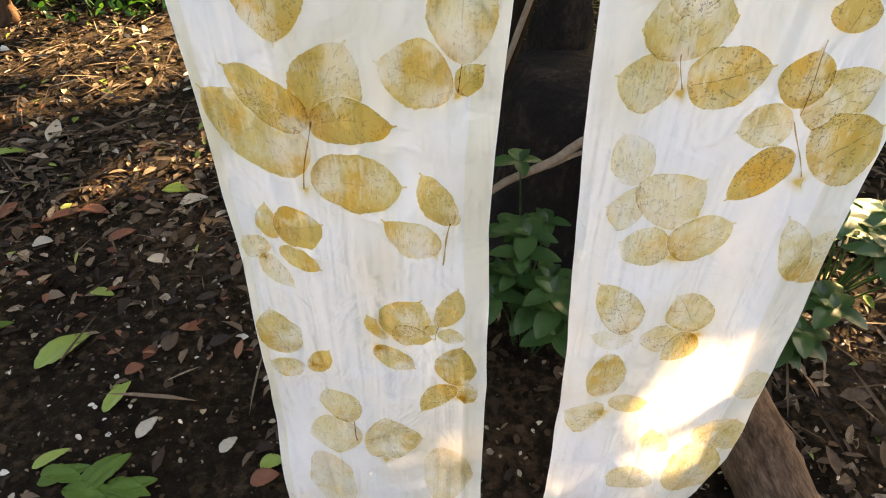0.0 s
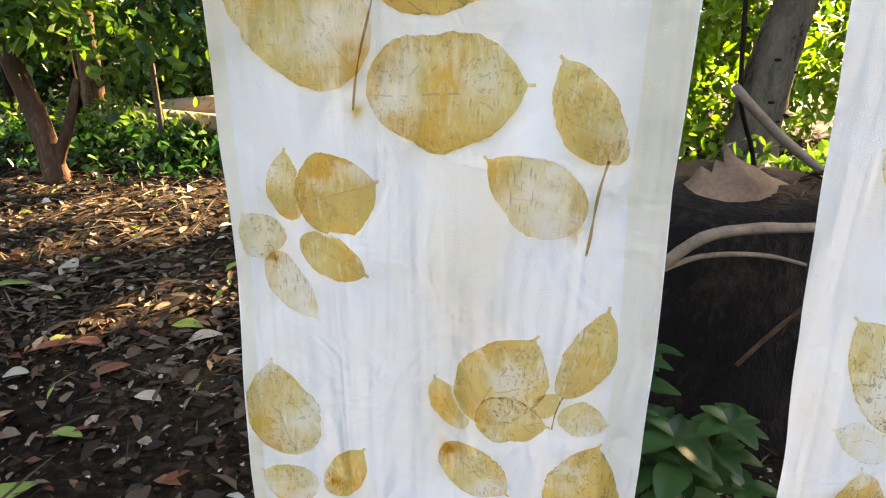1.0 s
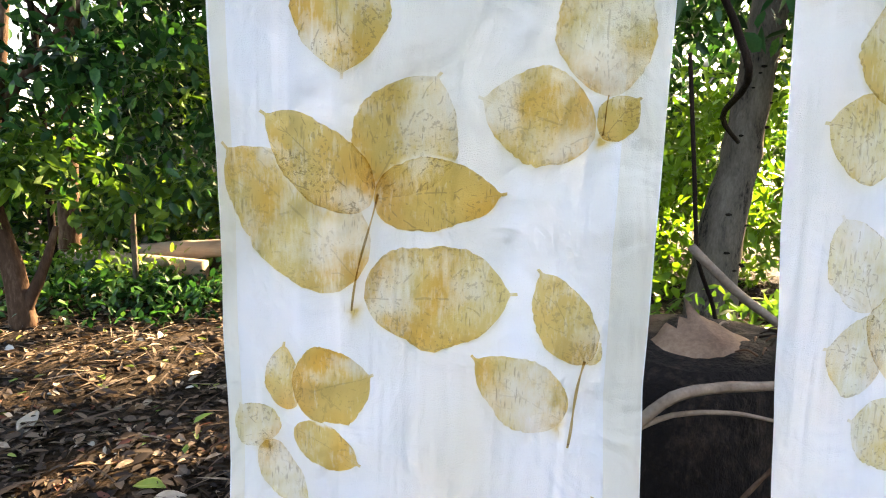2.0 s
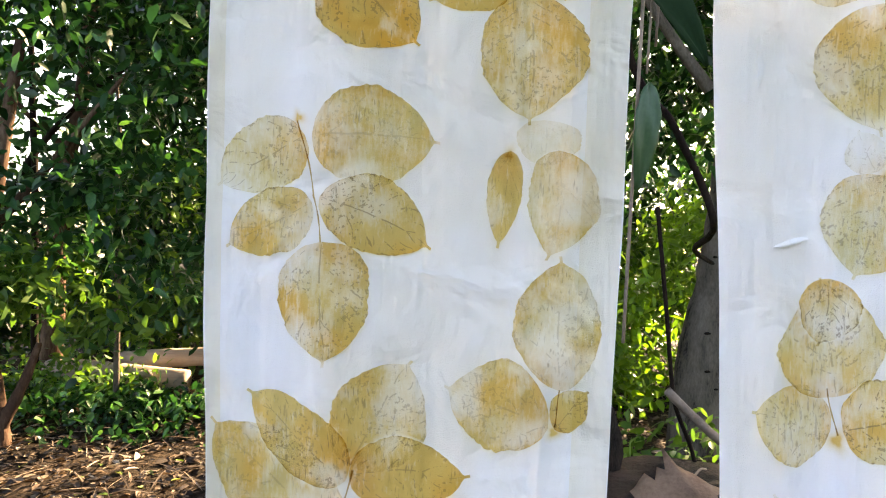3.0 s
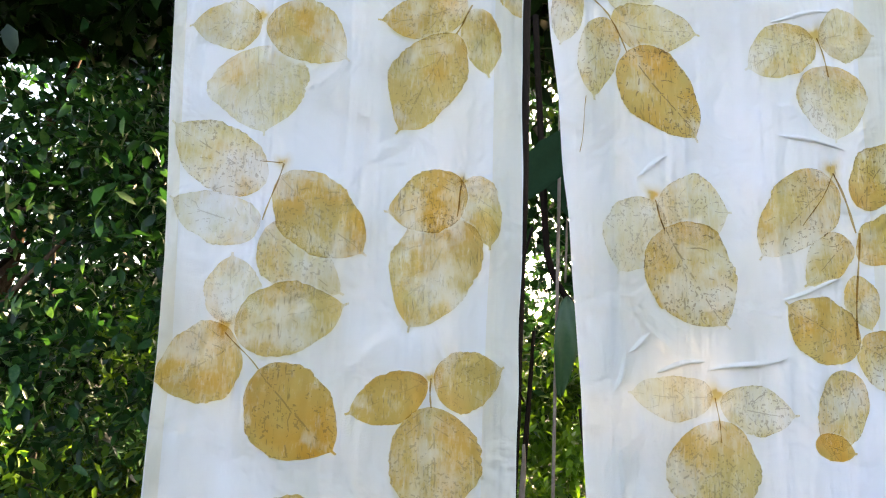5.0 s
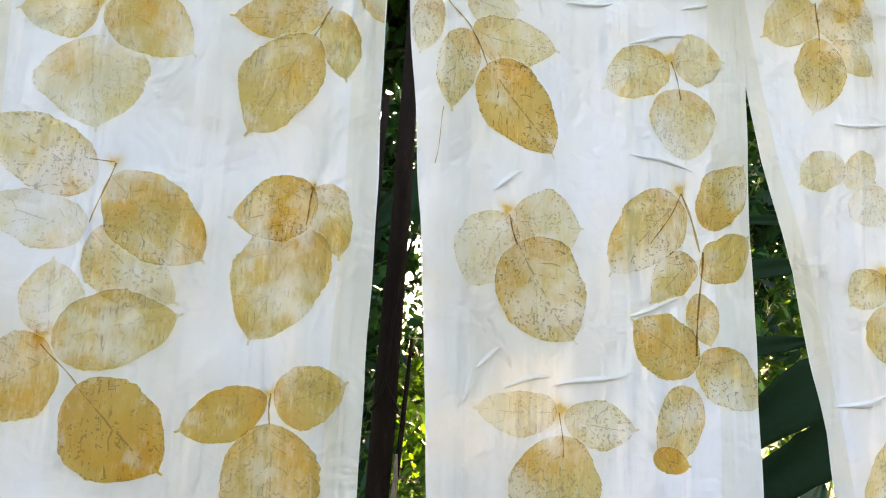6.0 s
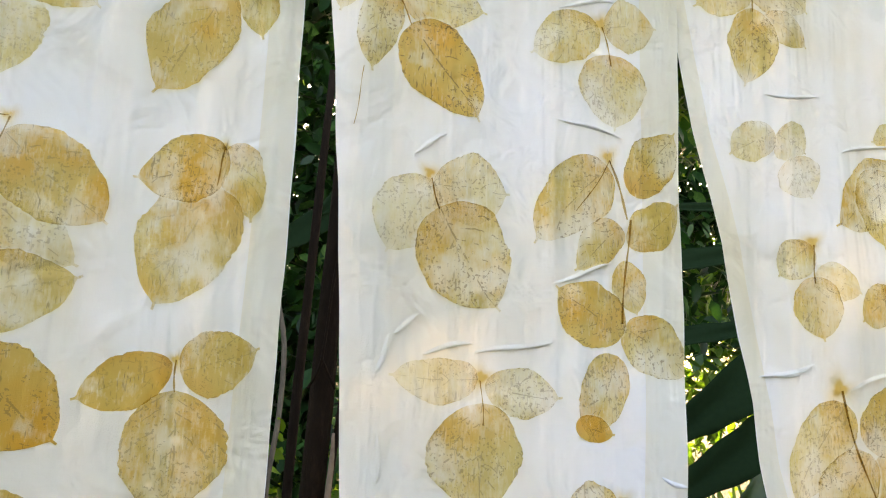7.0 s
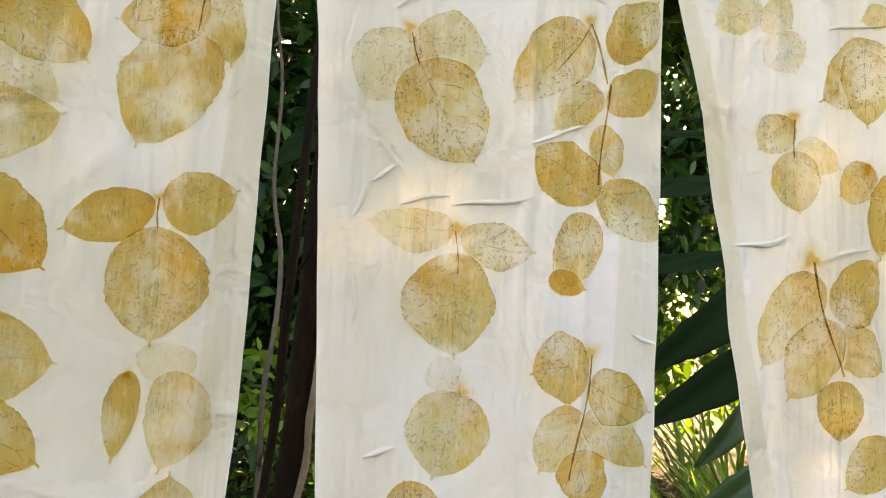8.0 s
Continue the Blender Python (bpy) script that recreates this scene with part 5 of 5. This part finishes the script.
leaf_print(CLOTH_B, (0.232, 2.173), (0.366, 2.163), 0.076, .54)
leaf_print(CLOTH_C, (0.816, 2.305), (0.717, 2.231), 0.087, .54)
leaf_print(CLOTH_A, (-0.237, 1.912), (-0.372, 1.992), 0.091, .52)
leaf_print(CLOTH_A, (-0.301, 0.574), (-0.325, 0.704), 0.091, .52)
leaf_print(CLOTH_B, (0.326, 1.155), (0.235, 1.178), 0.084, .52)
leaf_print(CLOTH_B, (0.386, 0.850), (0.477, 0.920), 0.090, .52)
leaf_print(CLOTH_B, (0.627, 0.785), (0.642, 0.911), 0.089, .52)
leaf_print(CLOTH_B, (0.553, 2.121), (0.567, 2.005), 0.109, .52)
leaf_print(CLOTH_C, (1.101, 2.063), (1.041, 2.040), 0.045, .52)
leaf_print(CLOTH_A, (-0.257, 2.139), (-0.358, 2.137), 0.077, .5)
leaf_print(CLOTH_A, (0.027, 1.451), (0.020, 1.330), 0.081, .5)
leaf_print(CLOTH_A, (-0.008, 0.668), (0.045, 0.663), 0.048, .5)
leaf_print(CLOTH_A, (-0.194, 0.356), (-0.246, 0.470), 0.084, .5)
leaf_print(CLOTH_B, (0.587, 0.094), (0.570, 0.323), 0.133, .5)
leaf_print(CLOTH_B, (0.550, 1.409), (0.490, 1.327), 0.074, .5)
leaf_print(CLOTH_C, (0.902, 1.860), (0.847, 1.806), 0.064, .5)
leaf_print(CLOTH_C, (0.907, 1.815), (0.985, 1.789), 0.059, .5)
leaf_print(CLOTH_A, (-0.178, 0.304), (-0.305, 0.300), 0.119, .46)
leaf_print(CLOTH_A, (-0.176, 0.279), (-0.038, 0.268), 0.160, .46)
leaf_print(CLOTH_B, (0.504, 1.104), (0.428, 1.082), 0.073, .46)
leaf_print(CLOTH_B, (0.376, 0.634), (0.461, 0.654), 0.067, .46)
leaf_print(CLOTH_B, (0.345, 0.374), (0.262, 0.405), 0.104, .46)
leaf_print(CLOTH_B, (0.609, 0.273), (0.644, 0.382), 0.146, .46)
leaf_print(CLOTH_B, (0.379, 1.431), (0.349, 1.318), 0.120, .46)
leaf_print(CLOTH_A, (-0.260, 2.104), (-0.241, 1.977), 0.134, .45)
leaf_print(CLOTH_B, (0.384, 0.850), (0.293, 0.876), 0.083, .44)
leaf_print(CLOTH_B, (0.371, 1.638), (0.479, 1.619), 0.065, .44)
leaf_print(CLOTH_B, (0.547, 2.163), (0.635, 2.177), 0.081, .44)
leaf_print(CLOTH_A, (-0.234, 1.851), (-0.131, 1.764), 0.083, .42)
leaf_print(CLOTH_B, (0.335, 0.918), (0.414, 1.000), 0.127, .42)
leaf_print(CLOTH_B, (0.224, 2.222), (0.309, 2.214), 0.069, .42)
leaf_print(CLOTH_C, (0.845, 2.039), (0.761, 1.995), 0.063, .42)
leaf_print(CLOTH_C, (0.872, 1.996), (0.906, 1.932), 0.076, .42)
leaf_print(CLOTH_A, (-0.306, 0.828), (-0.341, 0.869), 0.051, .4)
leaf_print(CLOTH_B, (0.307, 0.992), (0.262, 1.090), 0.069, .4)
leaf_print(CLOTH_B, (0.642, 0.448), (0.636, 0.542), 0.080, .4)
leaf_print(CLOTH_B, (0.293, 1.899), (0.406, 1.894), 0.100, .4)
leaf_print(CLOTH_C, (0.848, 2.033), (0.898, 2.005), 0.067, .4)
leaf_print(CLOTH_B, (0.291, 1.907), (0.229, 1.804), 0.093, .37)
leaf_print(CLOTH_B, (0.328, 0.937), (0.259, 0.957), 0.081, .36)
leaf_print(CLOTH_B, (0.461, 0.104), (0.435, 0.199), 0.105, .36)
leaf_print(CLOTH_B, (0.495, 0.255), (0.456, 0.348), 0.060, .36)
leaf_print(CLOTH_B, (0.361, 1.645), (0.242, 1.652), 0.059, .36)
leaf_print(CLOTH_A, (-0.267, 1.724), (-0.277, 1.818), 0.078, .35)
leaf_print(CLOTH_A, (-0.242, 1.853), (-0.366, 1.887), 0.069, .32)
leaf_print(CLOTH_B, (0.365, 0.633), (0.275, 0.666), 0.051, .32)
leaf_print(CLOTH_A, (-0.271, 0.241), (-0.260, -0.067), 0.108, .3)
leaf_print(CLOTH_A, (0.024, 0.240), (-0.006, -0.029), 0.114, .3)
leaf_print(CLOTH_B, (0.366, 1.435), (0.345, 1.479), 0.048, .26)
leaf_print(CLOTH_A, (0.011, 1.484), (0.009, 1.430), 0.072, .24)
stem_print(CLOTH_A, (-0.011, 1.661), (-0.010, 1.623), 0.0052)
stem_print(CLOTH_A, (-0.216, 1.938), (-0.237, 1.861), 0.0047)
stem_print(CLOTH_A, (-0.216, 1.939), (-0.248, 1.941), 0.0031)
stem_print(CLOTH_A, (-0.275, 1.715), (-0.231, 1.668), 0.0036)
stem_print(CLOTH_A, (0.026, 1.926), (0.018, 1.878), 0.0046)
stem_print(CLOTH_A, (0.037, 2.192), (0.013, 2.149), 0.0056)
bud_print(CLOTH_A, (-0.216, 1.938), 0.009)
bud_print(CLOTH_A, (-0.278, 1.721), 0.013)
bud_print(CLOTH_A, (0.026, 1.929), 0.008)
bud_print(CLOTH_A, (-0.011, 1.661), 0.008)
bud_print(CLOTH_A, (-0.257, 2.149), 0.009)
stem_print(CLOTH_A, (-0.259, 1.476), (-0.240, 1.395), 0.0038)
stem_print(CLOTH_A, (-0.240, 1.395), (-0.230, 1.344), 0.0039)
stem_print(CLOTH_A, (0.028, 1.196), (0.021, 1.159), 0.0029)
bud_print(CLOTH_A, (-0.259, 1.479), 0.006)
bud_print(CLOTH_A, (-0.028, 1.445), 0.007)
bud_print(CLOTH_A, (0.021, 1.153), 0.006)
stem_print(CLOTH_A, (-0.192, 1.099), (-0.214, 0.979), 0.0051)
bud_print(CLOTH_A, (-0.213, 0.978), 0.008)
stem_print(CLOTH_A, (0.015, 0.947), (-0.000, 0.858), 0.0059)
bud_print(CLOTH_A, (-0.011, 0.879), 0.008)
bud_print(CLOTH_A, (-0.312, 0.823), 0.008)
bud_print(CLOTH_A, (-0.261, 0.537), 0.010)
bud_print(CLOTH_A, (-0.124, 0.598), 0.011)
stem_print(CLOTH_A, (-0.005, 0.695), (-0.013, 0.648), 0.0040)
bud_print(CLOTH_A, (0.043, 0.447), 0.015)
stem_print(CLOTH_A, (-0.194, 0.356), (-0.190, 0.284), 0.0064)
bud_print(CLOTH_A, (-0.131, 0.179), 0.013)
stem_print(CLOTH_B, (0.323, 1.200), (0.334, 1.149), 0.0039)
bud_print(CLOTH_B, (0.334, 1.144), 0.010)
stem_print(CLOTH_B, (0.506, 1.105), (0.544, 1.011), 0.0046)
stem_print(CLOTH_B, (0.508, 1.225), (0.506, 1.114), 0.0032)
bud_print(CLOTH_B, (0.545, 1.003), 0.012)
bud_print(CLOTH_B, (0.392, 0.844), 0.013)
bud_print(CLOTH_B, (0.482, 0.644), 0.014)
bud_print(CLOTH_B, (0.346, 0.394), 0.015)
stem_print(CLOTH_B, (0.291, 1.909), (0.304, 1.867), 0.0049)
bud_print(CLOTH_B, (0.288, 1.916), 0.011)
stem_print(CLOTH_B, (0.365, 1.644), (0.368, 1.587), 0.0031)
bud_print(CLOTH_B, (0.366, 1.648), 0.012)
bud_print(CLOTH_B, (0.381, 1.435), 0.013)
stem_print(CLOTH_B, (0.553, 1.959), (0.582, 1.874), 0.0087)
stem_print(CLOTH_B, (0.582, 1.874), (0.572, 1.724), 0.0075)
stem_print(CLOTH_B, (0.553, 1.959), (0.500, 1.878), 0.0033)
bud_print(CLOTH_B, (0.551, 1.963), 0.013)
stem_print(CLOTH_B, (0.562, 1.486), (0.537, 1.318), 0.0070)
bud_print(CLOTH_B, (0.562, 1.488), 0.013)
stem_print(CLOTH_B, (0.197, 2.212), (0.231, 2.175), 0.0056)
stem_print(CLOTH_B, (0.231, 2.175), (0.257, 2.124), 0.0047)
stem_print(CLOTH_B, (0.195, 2.051), (0.182, 1.970), 0.0023)
stem_print(CLOTH_B, (0.545, 2.165), (0.560, 2.105), 0.0053)
bud_print(CLOTH_B, (0.542, 2.169), 0.014)
stem_print(CLOTH_C, (0.905, 1.860), (0.907, 1.799), 0.0051)
bud_print(CLOTH_C, (0.905, 1.864), 0.013)
bud_print(CLOTH_C, (1.038, 1.793), 0.013)
stem_print(CLOTH_C, (0.936, 1.637), (0.987, 1.463), 0.0074)
bud_print(CLOTH_C, (0.934, 1.641), 0.017)
stem_print(CLOTH_C, (0.818, 2.307), (0.817, 2.239), 0.0053)
crease(CLOTH_B, (0.376, 2.236), (0.454, 2.253))
crease(CLOTH_B, (0.472, 2.191), (0.571, 2.206))
crease(CLOTH_B, (0.564, 2.250), (0.614, 2.273))
crease(CLOTH_B, (0.264, 1.943), (0.316, 1.975))
crease(CLOTH_B, (0.470, 2.019), (0.579, 1.991))
crease(CLOTH_B, (0.464, 1.780), (0.561, 1.806))
crease(CLOTH_B, (0.285, 1.677), (0.356, 1.691))
crease(CLOTH_B, (0.355, 1.672), (0.473, 1.705))
crease(CLOTH_B, (0.222, 1.650), (0.245, 1.702))
crease(CLOTH_B, (0.245, 1.702), (0.283, 1.726))
crease(CLOTH_B, (0.230, 1.518), (0.235, 1.579))
crease(CLOTH_B, (0.254, 1.354), (0.298, 1.359))
crease(CLOTH_B, (0.625, 1.519), (0.670, 1.501))
crease(CLOTH_C, (0.967, 2.009), (1.093, 2.051))
crease(CLOTH_C, (0.798, 1.650), (0.902, 1.679))
crease(CLOTH_C, (0.945, 1.633), (1.058, 1.672))
crease(CLOTH_C, (0.831, 2.101), (0.941, 2.105))
crease(CLOTH_C, (0.828, 1.657), (0.894, 1.668))
